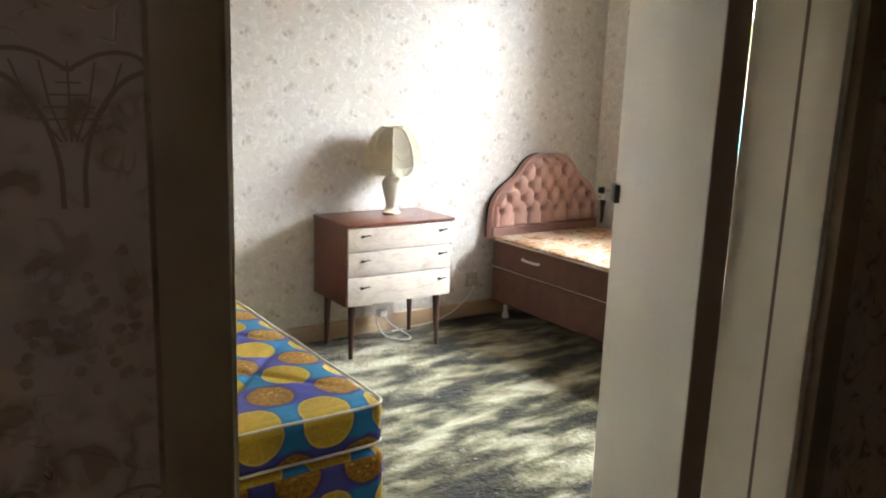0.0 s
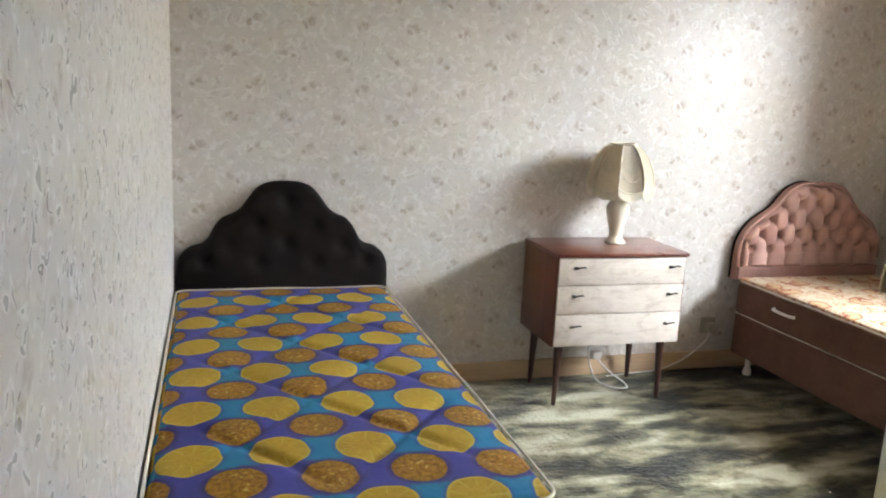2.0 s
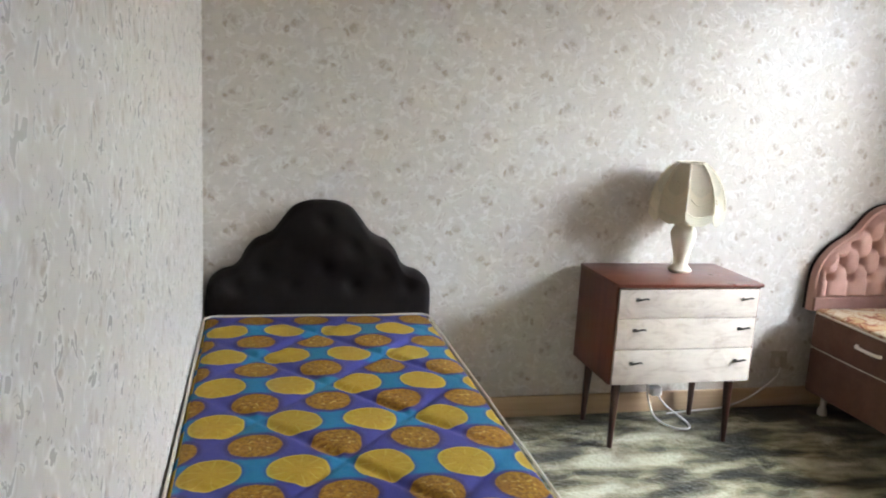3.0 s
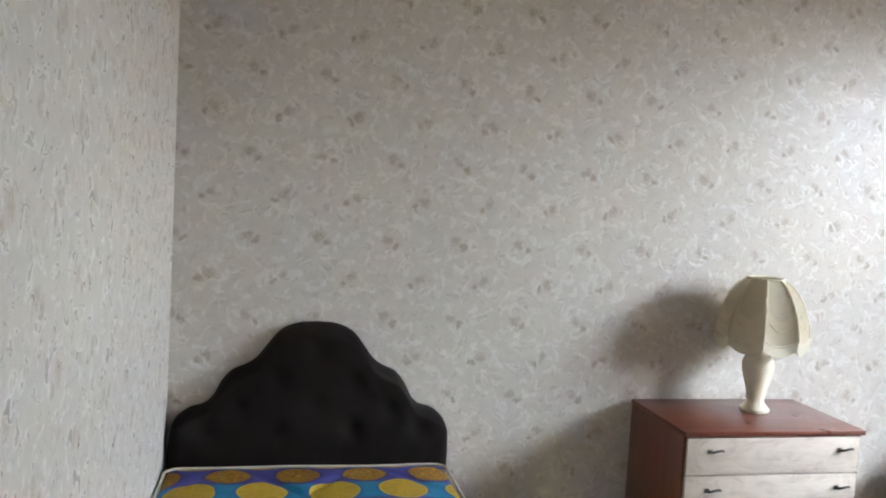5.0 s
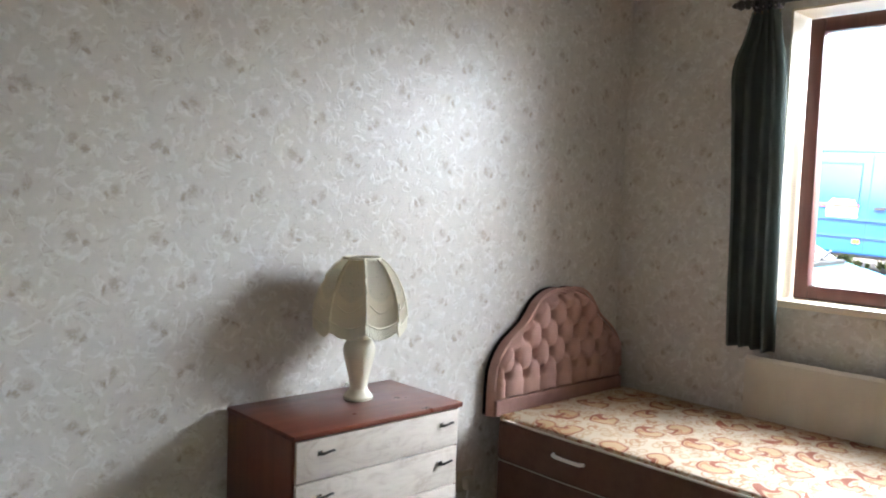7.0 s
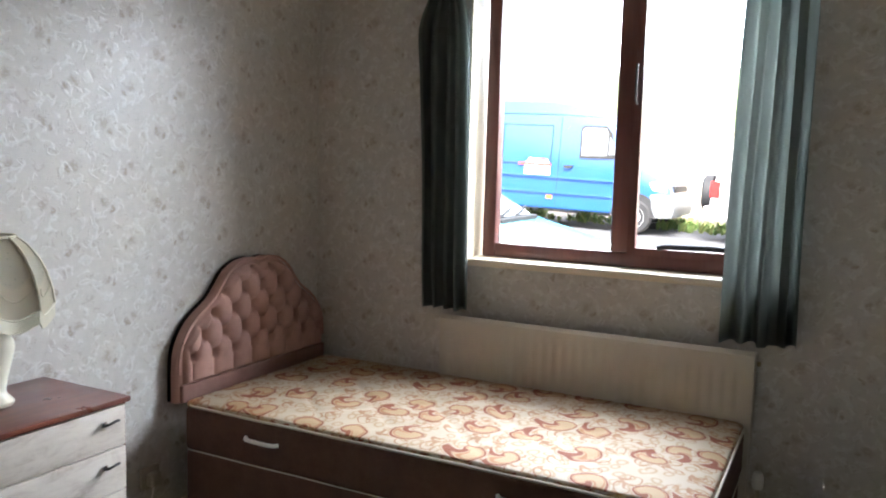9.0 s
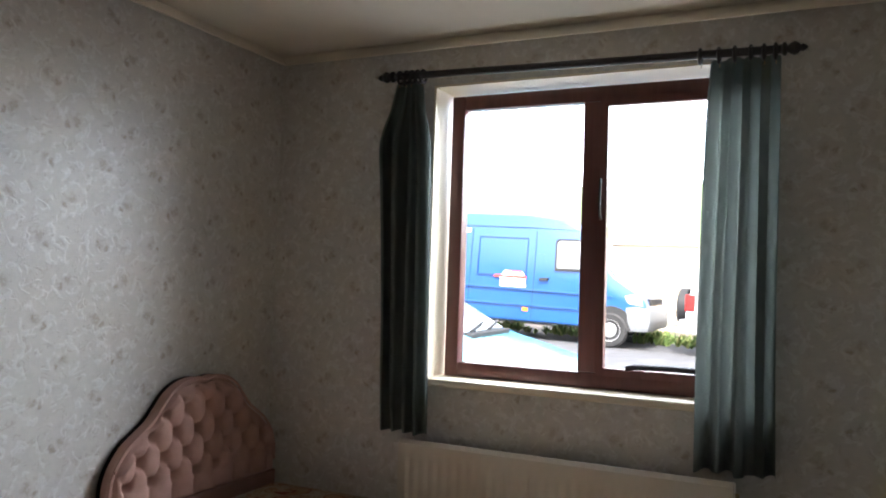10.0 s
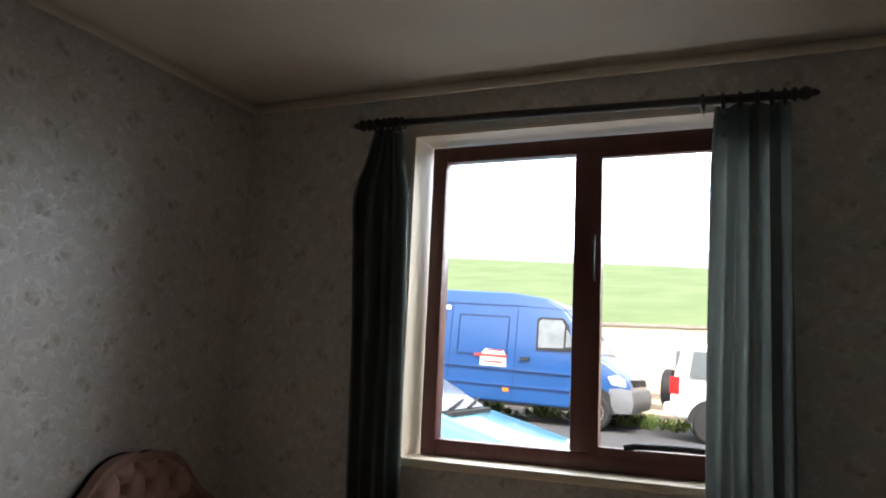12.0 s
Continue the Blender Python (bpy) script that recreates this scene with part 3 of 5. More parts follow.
leaf_part("lock_plate", bbox((0.752, -0.034, 1.1), (0.7545, -0.004, 1.19), 0.0008), M_BRASS, leaf, "brass lock plate on the edge")
leaf_part("latch_stem", rod([(0.735, 0.012, 1.15), (0.735, 0.034, 1.15)], 0.005, 8), M_METAL, leaf)
leaf_part("latch", rod([(0.735, 0.03, 1.15), (0.735, 0.036, 1.15), (0.735, 0.044, 1.15)], 0.0095, 12, 0.007), M_DARKMETAL, leaf, "small round latch knob")
leaf_part("key_ring", rod([(0.738 + 0.011 * math.cos(a), 0.03, 1.136 + 0.012 * math.sin(a)) for a in [math.pi * i / 8 for i in range(17)]], 0.0017, 5), M_METAL, leaf)
leaf_part("key", rod([(0.736, 0.03, 1.126), (0.735, 0.031, 1.105), (0.737, 0.031, 1.07)], 0.007, 6, 0.0035), M_DARKMETAL, leaf, "door key hanging from the latch")
leaf_part("key", rod([(0.742, 0.038, 1.126), (0.744, 0.04, 1.108), (0.743, 0.041, 1.08)], 0.007, 6, 0.004), M_BRASS, leaf, "small brass key")


def lining():
    bm = bmesh.new()
    box(bm, (DX0 - 0.018, YH - 0.002, 0), (DX0, YD + 0.002, DZ))
    box(bm, (DX1, YH - 0.002, 0), (DX1 + 0.018, YD + 0.012, DZ))
    box(bm, (DX0 - 0.018, YH - 0.002, DZ), (DX1 + 0.018, YD + 0.002, DZ + 0.018))
    return bevelled(bm, 0.002, 1)


part("door_lining", lining(), M_JAMB, door, "drab painted door lining")


def stops():
    """The stops of the frame, against which the door closes."""
    bm = bmesh.new()
    box(bm, (DX0, YH + 0.035, 0), (DX0 + 0.016, YD - 0.05, DZ))
    box(bm, (DX1 - 0.012, YH - 0.002, 0), (DX1, YD - 0.083, DZ))
    box(bm, (DX0 + 0.016, YH - 0.002, DZ - 0.012), (DX1 - 0.012, YD - 0.083, DZ))
    return bevelled(bm, 0.003, 2)


# thin dark strip laid where the rebate beside the stop falls in shade
part("rebate_shade", bbox((DX1 - 0.003, YD - 0.0825, 0.0), (DX1, YD - 0.073, DZ - 0.014), 0), M_DOOREDGE, door, "dark strip drawn for the shade in the rebate")
part("door_stop", stops(), M_JAMB, door, "planted door stop")


def architrave(y0, y1):
    bm = bmesh.new()
    w = 0.055
    box(bm, (DX0 - 0.006 - w, y0, 0), (DX0 - 0.006, y1, DZ + 0.006 + w))
    box(bm, (DX1 + 0.006, y0, 0), (DX1 + 0.006 + w, y1, DZ + 0.006 + w))
    box(bm, (DX0 - 0.006, y0, DZ + 0.006), (DX1 + 0.006, y1, DZ + 0.006 + w))
    return bevelled(bm, 0.005, 2)


part("architrave", architrave(YH - 0.018, YH), M_DARKWOOD, door, "brown stained architrave")

# ---- beds ----


def cushion(a, b, radius=0.035, puff=0.0, cell=None, seed=0, n=(40, 72), depth=0.012):
    """An upholstered block: rounded edges, domed and quilted top."""
    bm = bmesh.new()
    box(bm, a, b)
    bevelled(bm, radius, 5)
    top = [f for f in bm.faces if f.normal.z > 0.9 and f.calc_area() > 0.1]
    bmesh.ops.delete(bm, geom=top, context="FACES_ONLY")
    x0, x1, y0, y1 = a[0] + radius, b[0] - radius, a[1] + radius, b[1] - radius
    grid = []
    for j in range(n[1] + 1):
        row = []
        for i in range(n[0] + 1):
            u, v = i / n[0], j / n[1]
            x, y = x0 + (x1 - x0) * u, y0 + (y1 - y0) * v
            edge = min(1.0, 5 * min(u, 1 - u), 9 * min(v, 1 - v))
            z = b[2] + puff * edge ** 0.5
            if cell:
                p, q = x / cell[0] + y / cell[1], x / cell[0] - y / cell[1]
                d = min(abs(p - round(p)), abs(q - round(q)))
                z -= depth * math.exp(-(d / 0.05) ** 2) * edge
            z += 0.006 * noise.noise((x * 5, y * 5, seed)) * edge
            row.append(bm.verts.new((x, y, z)))
        grid.append(row)
    for j in range(n[1]):
        for i in range(n[0]):
            bm.faces.new((grid[j][i], grid[j][i + 1], grid[j + 1][i + 1], grid[j + 1][i]))
    bmesh.ops.remove_doubles(bm, verts=bm.verts, dist=0.0004)
    bmesh.ops.recalc_face_normals(bm, faces=bm.faces)
    return bm


def rim(a, b, z, radius, tube=0.005, out=0.0, wob=0.0):
    """A piped cord round a rounded rectangle."""
    pts = []
    x0, x1, y0, y1 = a[0] - out, b[0] + out, a[1] - out, b[1] + out
    for cx, cy, s in ((x1 - radius, y1 - radius, 0), (x0 + radius, y1 - radius, 90), (x0 + radius, y0 + radius, 180), (x1 - radius, y0 + radius, 270)):
        for i in range(7):
            t = radians(s + 15 * i)
            pts.append(Vector((cx + radius * math.cos(t), cy + radius * math.sin(t), z)))
    pts.append(pts[0].copy())
    fine = []
    for p, q in zip(pts, pts[1:]):
        n = max(1, int((q - p).length / 0.05))
        fine += [p.lerp(q, i / n) for i in range(n)]
    fine.append(pts[-1])
    for p in fine:
        p.z += wob * noise.noise((p.x * 4, p.y * 4, 3))
    return rod(fine, tube, 6)


def castor(x, y, top):
    bm = lathe([(0.02, 0.0), (0.023, 0.01), (0.02, 0.028), (0.014, 0.036), (0.016, top)], 14, (x, y, 0))
    return bm


def headboard_mesh(cx, half, z0, profile, y_back, y_face, nu=96, nv=56, pillow=None, border=0.0):
    """An upholstered board: profile gives its top over the distance from the middle; pillow the relief of its face."""
    bm = bmesh.new()

    def top(u):
        w = abs(u)
        for (w0, h0), (w1, h1) in zip(profile, profile[1:]):
            if w <= w1:
                t = (w - w0) / (w1 - w0)
                return h0 + (h1 - h0) * t
        return profile[-1][1]

    front, back = [], []
    for i in range(nu + 1):
        u = -half + 2 * half * i / nu
        h = top(u)
        fr, bk = [], []
        for j in range(nv + 1):
            z = z0 + (h - z0) * j / nv
            near = min(half - abs(u), h - z)
            roll = min(1.0, math.sqrt(max(0.0, near) / 0.03))
            y = y_back + (y_face - y_back) * (0.35 + 0.65 * roll)
            if pillow:
                y += pillow(u, z, near)
            fr.append(bm.verts.new((cx + u, y, z)))
            bk.append(bm.verts.new((cx + u, y_back, z)))
        front.append(fr)
        back.append(bk)
    for i in range(nu):
        for j in range(nv):
            bm.faces.new((front[i][j], front[i + 1][j], front[i + 1][j + 1], front[i][j + 1]))
        bm.faces.new((front[i][nv], front[i + 1][nv], back[i + 1][nv], back[i][nv]))
        bm.faces.new((back[i][0], back[i + 1][0], front[i + 1][0], front[i][0]))
        bm.faces.new((back[i][nv], back[i + 1][nv], back[i + 1][0], back[i][0]))
    for j in range(nv):
        bm.faces.new((back[0][j], front[0][j], front[0][j + 1], back[0][j + 1]))
        bm.faces.new((front[nu][j], back[nu][j], back[nu][j + 1], front[nu][j + 1]))
    bmesh.ops.recalc_face_normals(bm, faces=bm.faces)
    return bm, top


def soft_profile(points, steps=7):
    return [(max(0.0, p.x), p.y) for p in smooth_line([(w, h, 0) for w, h in points], steps)]


def dome(x, y, z, r, depth):
    """A covered button facing the room."""
    bm = lathe([(r * 0.98, 0), (r, depth * 0.3), (r * 0.75, depth * 0.8), (r * 0.3, depth)], 10)
    bmesh.ops.transform(bm, matrix=Matrix.Translation((x, y, z)) @ Matrix.Rotation(radians(90), 4, "X"), verts=bm.verts)
    return bm


def dark_bed():
    bed = thing("single_bed", "single divan bed in fruit-slice print with dark brown headboard", "bed")
    a, b = (0.012, 2.39, 0.375), (0.89, 4.262, 0.51)
    part("divan_base", cushion((0.018, 2.372, 0.1), (0.885, 4.262, 0.372), 0.03, n=(20, 40)), M_LEMON, bed, "divan base in the same fruit-slice print", uv=True)
    m = part("mattress", cushion(a, b, 0.032, 0.012, (0.42, 0.5), 2, (100, 200), 0.011), M_LEMON, bed, "quilted mattress printed with yellow and orange fruit slices", uv=True)
    part("piping", rim(a, b, b[2] - 0.006, 0.045, 0.0042, 0.001, 0.004), M_PIPING, m, "cream corded edge")
    part("piping", rim(a, b, a[2] + 0.012, 0.045, 0.0042, 0.001, 0.004), M_PIPING, m, "cream corded edge")
    for x, y in ((0.1, 2.46), (0.8, 2.46), (0.1, 4.18), (0.8, 4.18)):
        part("castor", castor(x, y, 0.105), M_PLASTIC, bed)
    prof = soft_profile([(w, 0.54 + (h - 0.54) * 0.945) for w, h in [(0, 0.985), (0.06, 0.98), (0.115, 0.955), (0.155, 0.905), (0.185, 0.862), (0.215, 0.838), (0.262, 0.815), (0.295, 0.775), (0.318, 0.728), (0.345, 0.7), (0.39, 0.685), (0.43, 0.65), (0.448, 0.6), (0.452, 0.54)]])
    knobs = [(0, 0.875), (-0.12, 0.78), (0.12, 0.78), (0, 0.7), (-0.24, 0.69), (0.24, 0.69), (-0.12, 0.62), (0.12, 0.62), (-0.34, 0.62), (0.34, 0.62)]

    def relief(u, z, near):
        d = min(math.hypot(u - p, z - q) for p, q in knobs)
        return 0.014 * math.exp(-(d / 0.035) ** 2) - 0.008 * min(1.0, near / 0.1)

    bm, top = headboard_mesh(0.458, 0.452, 0.43, prof, YB - 0.006, YB - 0.07, 110, 60, relief)
    hb = part("headboard", bm, M_BROWN, bed, "buttoned dark brown velvet headboard with stepped curves", smooth=70)
    for u, z in knobs:
        part("button", dome(0.458 + u, YB - 0.052, z, 0.012, 0.009), M_BROWN, hb)
    return bed


dark_bed()


def pink_bed():
    bed = thing("single_bed", "single divan bed with paisley mattress and pink buttoned headboard", "bed")
    a, b = (2.722, 2.412, 0.331), (3.6, 4.25, 0.515)
    base = part("divan_base", cushion((2.728, 2.42, 0.115), (3.595, 4.25, 0.33), 0.016, n=(20, 40)), M_DIVAN, bed, "brown cloth divan base")
    m = part("mattress", cushion((a[0], a[1], a[2]), (b[0], b[1], b[2] - 0.02), 0.02, n=(20, 40)), M_DIVAN, bed, "brown mattress border")
    part("mattress_top", cushion((a[0] + 0.004, a[1] + 0.004, b[2] - 0.03), (b[0] - 0.004, b[1] - 0.004, b[2]), 0.014, 0.012, (0.3, 0.3), 5, (60, 120), 0.006), M_PAISLEY, m, "orange and cream paisley ticking", uv=True)
    part("piping", rim(a, b, b[2] - 0.016, 0.05, 0.0045, 0.0, 0.004), M_PIPING, m, "cream corded edge")
    part("piping", rim(a, b, a[2] + 0.004, 0.03, 0.0022, 0.001, 0.003), M_PIPING, m, "cream corded edge")
    for y in (3.885, 2.93):
        pts = smooth_line([(a[0] - 0.001, y + 0.07, 0.43), (a[0] - 0.018, y + 0.055, 0.43), (a[0] - 0.02, y, 0.428), (a[0] - 0.018, y - 0.055, 0.428), (a[0] - 0.001, y - 0.07, 0.427)], 5)
        part("handle", rod(pts, 0.0075, 8), M_PLASTIC, m, "white plastic carrying handle")
    for x, y in ((2.79, 2.5), (3.53, 2.5), (2.82, 4.21), (3.53, 4.21)):
        part("castor", castor(x, y, 0.12), M_PLASTIC, bed)
    cx, half = 3.18, 0.447
    prof = soft_profile([(0, 0.993), (0.05, 1.0), (0.12, 0.988), (0.18, 0.955), (0.225, 0.905), (0.265, 0.862), (0.315, 0.828), (0.37, 0.79), (0.415, 0.735), (0.44, 0.675), (0.447, 0.6)])
    su, sv, zb = 0.11, 0.16, 0.57

    def relief(u, z, near):
        if near < 0.024 or z < 0.562:
            return 0.008 if near >= 0.018 else 0.0
        p, q = u / su + (z - zb) / sv, u / su - (z - zb) / sv
        upper = min(1.0, max(0.0, (z - 0.632) / 0.03))
        h = abs(math.sin(math.pi * p) * math.sin(math.pi * q)) ** 0.35
        flute = abs(math.cos(math.pi * u / su)) ** 0.5
        pit = math.exp(-(((p - round(p)) ** 2 + (q - round(q)) ** 2) / 0.035))
        f = min(1.0, (near - 0.024) / 0.02, (z - 0.562) / 0.012)
        return (upper * (0.004 - 0.027 * h + 0.052 * pit) + (1 - upper) * (0.008 - 0.026 * flute)) * f

    bm, top = headboard_mesh(cx, half, 0.49, prof, YB - 0.012, YB - 0.072, 200, 120, relief)
    hb = part("headboard", bm, M_PINK, bed, "deep-buttoned dusty pink velvet headboard with a curved top", smooth=75)
    # thin dark backing that stands for the shadow behind the headboard's edge
    bm = bmesh.new()
    ring = [(s * (w + 0.001), h + 0.001) for s, seq in ((-1, list(reversed(prof))), (1, prof[1:])) for w, h in seq]
    ring = [(-half - 0.001, 0.492)] + ring + [(half + 0.001, 0.492)]
    near = [bm.verts.new((cx + u, YB - 0.022, h)) for u, h in ring]
    far = [bm.verts.new((cx + u, YB - 0.004, h)) for u, h in ring]
    bm.faces.new(near)
    bm.faces.new(list(reversed(far)))
    for i in range(len(ring)):
        j = (i + 1) % len(ring)
        bm.faces.new((near[j], near[i], far[i], far[j]))
    bmesh.ops.recalc_face_normals(bm, faces=bm.faces)
    part("shadow_backing", bm, M_BROWN, hb, "dark backing put in for the shadow round the headboard", smooth=30)
    edge = [(cx + s * w * 0.995, YB - 0.062, h - 0.001) for s, seq in ((-1, reversed(prof)), (1, prof)) for w, h in seq]
    part("piping", rod(edge, 0.006, 6), M_PINK, hb)
    part("lower_band", bbox((cx - half + 0.006, YB - 0.077, 0.492), (cx + half - 0.006, YB - 0.056, 0.56), 0.008, 3), M_PINK_DARK, hb, "plain brownish pink lower band")
    for r in range(0, 8):
        for c in range(-5, 6):
            u, z = c * su / 2, zb + r * sv / 2
            if (c + r) % 2 == 0 and z > 0.62 and top(u) - z > 0.05 and abs(u) < half - 0.045:
                part("button", dome(cx + u, YB - 0.024, z, 0.0075, 0.006), M_PINK, hb)
    return bed


pink_bed()


# ---- chest of drawers, lamp ----
def chest():
    c = thing("chest_of_drawers", "red-brown veneered chest with three pale drawer fronts on tapered legs", "chest of drawers")
    x0, x1, y0, y1, zb, zt = 1.577, 2.213, 3.962, 4.325, 0.29, 0.709
    t = 0.016
    part("top", bbox((x0 - 0.004, y0 - 0.018, zt - 0.016), (x1 + 0.006, y1, zt), 0.003), M_VENEER, c, "polished red-brown top")
    part("side", bbox((x0, y0 - 0.002, zb), (x0 + t, y1, zt - 0.016), 0.002), M_VENEER_Z, c)
    part("side", bbox((x1 - t, y0 - 0.002, zb), (x1, y1, zt - 0.016), 0.002), M_VENEER_Z, c)
    part("bottom", bbox((x0 + t, y0 + 0.004, zb), (x1 - t, y1, zb + t), 0.001), M_VENEER, c)
    part("back", bbox((x0 + t, y1 - 0.008, zb + t), (x1 - t, y1, zt - 0.016), 0), M_VENEER, c)
    z0 = zb + 0.002
    for h in (0.147, 0.13, 0.122):
        d = part("drawer", bbox((x0 + t * 0.6, y0 - 0.012, z0), (x1 - t * 0.6, y0 + 0.3, z0 + h - 0.004), 0.002), M_PALE, c, "pale wood-grain drawer front")
        for hx in (x0 + 0.085, x1 - 0.085):
            zc = z0 + h * 0.56 + 0.01
            k = rod(smooth_line([(hx, y0 - 0.012, zc - 0.004), (hx, y0 - 0.028, zc), (hx + 0.006, y0 - 0.036, zc + 0.004), (hx + 0.03, y0 - 0.034, zc + 0.007), (hx + 0.042, y0 - 0.026, zc + 0.002)], 5), 0.0046, 8, 0.0036)
            part("handle", k, M_DARKMETAL, d, "small curved dark metal handle")
            part("handle_plate", bbox((hx - 0.009, y0 - 0.016, zc - 0.009), (hx + 0.009, y0 - 0.0115, zc + 0.006), 0.002), M_CHROME, d, "bright metal back plate")
        z0 += h
    for lx, ly, dx, dy in ((x0 + 0.06, y0 + 0.045, -0.006, -0.008), (x1 - 0.06, y0 + 0.045, 0.006, -0.008), (x0 + 0.06, y1 - 0.05, -0.006, 0.006), (x1 - 0.06, y1 - 0.05, 0.006, 0.006)):
        part("leg", rod([(lx, ly, zb + 0.001), (lx + dx, ly + dy, 0.0)], 0.02, 16, 0.0105), M_LEG, c, "dark tapered wooden leg")
    return c


chest()


def shade_mat():
    k = Mat("lamp_shade_cloth", 0.85, 0.0, 0.2)
    v = k.coords()
    spots = k.node("TexVoronoi")
    spots.inputs["Scale"].default_value = 95.0
    k.put(v, spots.inputs["Vector"])
    f = k.math("MULTIPLY", k.math("SUBTRACT", 1.0, k.step(spots.outputs["Distance"], 0.16, 0.3)), k.step(k.noise(v, 40, 2), 0.42, 0.56))
    sp = k.node("SeparateXYZ")
    k.put(k.node("TexCoord").outputs["UV"], sp.inputs[0])
    across = k.math("MULTIPLY", k.math("ABSOLUTE", k.math("SUBTRACT", sp.outputs[0], 0.5)), 2.0)
    low = k.math("ADD", sp.outputs[1], k.math("MULTIPLY", k.math("MULTIPLY", across, across), 0.2))
    panel = k.math("MULTIPLY", k.step(across, 0.84, 0.76), k.step(low, 0.76, 0.7))
    lace = k.mix(k.math("MULTIPLY", f, 0.8), (0.62, 0.57, 0.46), (0.36, 0.34, 0.25))
    k.color(k.mix(panel, (0.74, 0.66, 0.52), lace))
    k.bump(k.noise(v, 300, 2), 0.2, 0.001)
    tr = k.node("BsdfTranslucent")
    tr.inputs[0].default_value = (0.7, 0.64, 0.53, 1)
    mx = k.node("MixShader")
    mx.inputs[0].default_value = 0.3
    k.put(k.b.outputs[0], mx.inputs[1])
    k.put(tr.outputs[0], mx.inputs[2])
    k.put(mx.outputs[0], k.t.nodes["Material Output"].inputs[0])
    return k.m


M_SHADE = shade_mat()
M_TRIM = plain("cream_braid", (0.7, 0.64, 0.5), 0.85, bump=0.3)


def table_lamp(x, y, z):
    lamp = thing("table_lamp", "table lamp with cream ceramic urn and fringed fabric shade, unlit", "lamp")
    base = [(0.046, 0.0), (0.049, 0.004), (0.049, 0.011), (0.041, 0.02), (0.031, 0.031), (0.029, 0.043), (0.033, 0.07), (0.042, 0.105), (0.051, 0.14), (0.054, 0.16), (0.051, 0.178), (0.042, 0.192), (0.034, 0.2), (0.033, 0.212), (0.036, 0.22), (0.028, 0.228), (0.012, 0.235), (0.011, 0.3)]
    part("base", lathe(base, 36, (x, y, z)), M_CERAMIC, lamp, "cream glazed urn base")
    n, turn = 8, radians(14)
    zt, zb = z + 0.462, z + 0.215
    prof = [(0.058, zt), (0.086, zt - 0.022), (0.112, zt - 0.055), (0.133, zt - 0.1), (0.146, zt - 0.145), (0.152, zt - 0.19)]
    for i in range(n):
        bm = bmesh.new()
        a0, a1 = turn + 2 * math.pi * i / n, turn + 2 * math.pi * (i + 1) / n
        rows = []
        for r, h in prof:
            row = []
            for j in range(7):
                s = j / 6
                p = Vector((math.cos(a0), math.sin(a0))).lerp(Vector((math.cos(a1), math.sin(a1))), s)
                sag = 1.0 - 0.06 * math.sin(math.pi * s) * (r / 0.152)
                drop = 0.022 * math.sin(math.pi * s) if h == prof[-1][1] else 0.0
                row.append(bm.verts.new((x + p.x * r * sag, y + p.y * r * sag, h - drop)))
            rows.append(row)
        for q, w in zip(rows, rows[1:]):
            for j in range(6):
                bm.faces.new((q[j], q[j + 1], w[j + 1], w[j]))
        uv = bm.loops.layers.uv.new("uv")
        place = {v: (j / 6, i / (len(rows) - 1)) for i, row in enumerate(rows) for j, v in enumerate(row)}
        for face in bm.faces:
            for l in face.loops:
                l[uv].uv = place[l.vert]
        bmesh.ops.solidify(bm, geom=bm.faces[:], thickness=0.0015)
        part("shade_panel", bm, M_SHADE, lamp, "embroidered cream fabric panel")
        rib = [(x + math.cos(a0) * (r + 0.002), y + math.sin(a0) * (r + 0.002), h) for r, h in prof]
        part("rib", rod(rib, 0.0036, 6), M_TRIM, lamp, "cream braid over a rib")
        loop = []
        for j in range(13):
            s = j / 12
            p = Vector((math.cos(a0), math.sin(a0))).lerp(Vector((math.cos(a1), math.sin(a1))), s)
            r = 0.154 * (1 - 0.06 * math.sin(math.pi * s))
            loop.append((x + p.x * r, y + p.y * r, prof[-1][1] - 0.022 * math.sin(math.pi * s)))
        part("braid", rod(loop, 0.003, 6), M_TRIM, lamp, "scalloped braid")
        arch = []
        for j in range(13):
            s = j / 12
            p = Vector((math.cos(a0), math.sin(a0))).lerp(Vector((math.cos(a1), math.sin(a1))), 0.12 + 0.76 * s)
            h = zt - 0.135 - 0.028 * math.sin(math.pi * s)
            r = 0.146 * (1 - 0.05 * math.sin(math.pi * s)) + 0.004
            arch.append((x + p.x * r, y + p.y * r, h))
        part("braid", rod(arch, 0.002, 5), M_TRIM, lamp, "curved braid across the panel")
        fr = bmesh.new()
        for j in range(34):
            s = (j + 0.5) / 34
            p = Vector((math.cos(a0), math.sin(a0))).lerp(Vector((math.cos(a1), math.sin(a1))), s)
            r = 0.153 * (1 - 0.06 * math.sin(math.pi * s))
            top = prof[-1][1] - 0.022 * math.sin(math.pi * s)
            ln = 0.034 + 0.003 * random.random()
            cx, cy = x + p.x * r, y + p.y * r
            box(fr, (cx - 0.0017, cy - 0.0017, top - ln), (cx + 0.0017, cy + 0.0017, top))
        part("fringe", fr, M_TRIM, lamp, "cream thread fringe")
    part("top_ring", rod([(x + 0.06 * math.cos(2 * math.pi * i / 24), y + 0.06 * math.sin(2 * math.pi * i / 24), zt) for i in range(25)], 0.004, 6), M_TRIM, lamp)
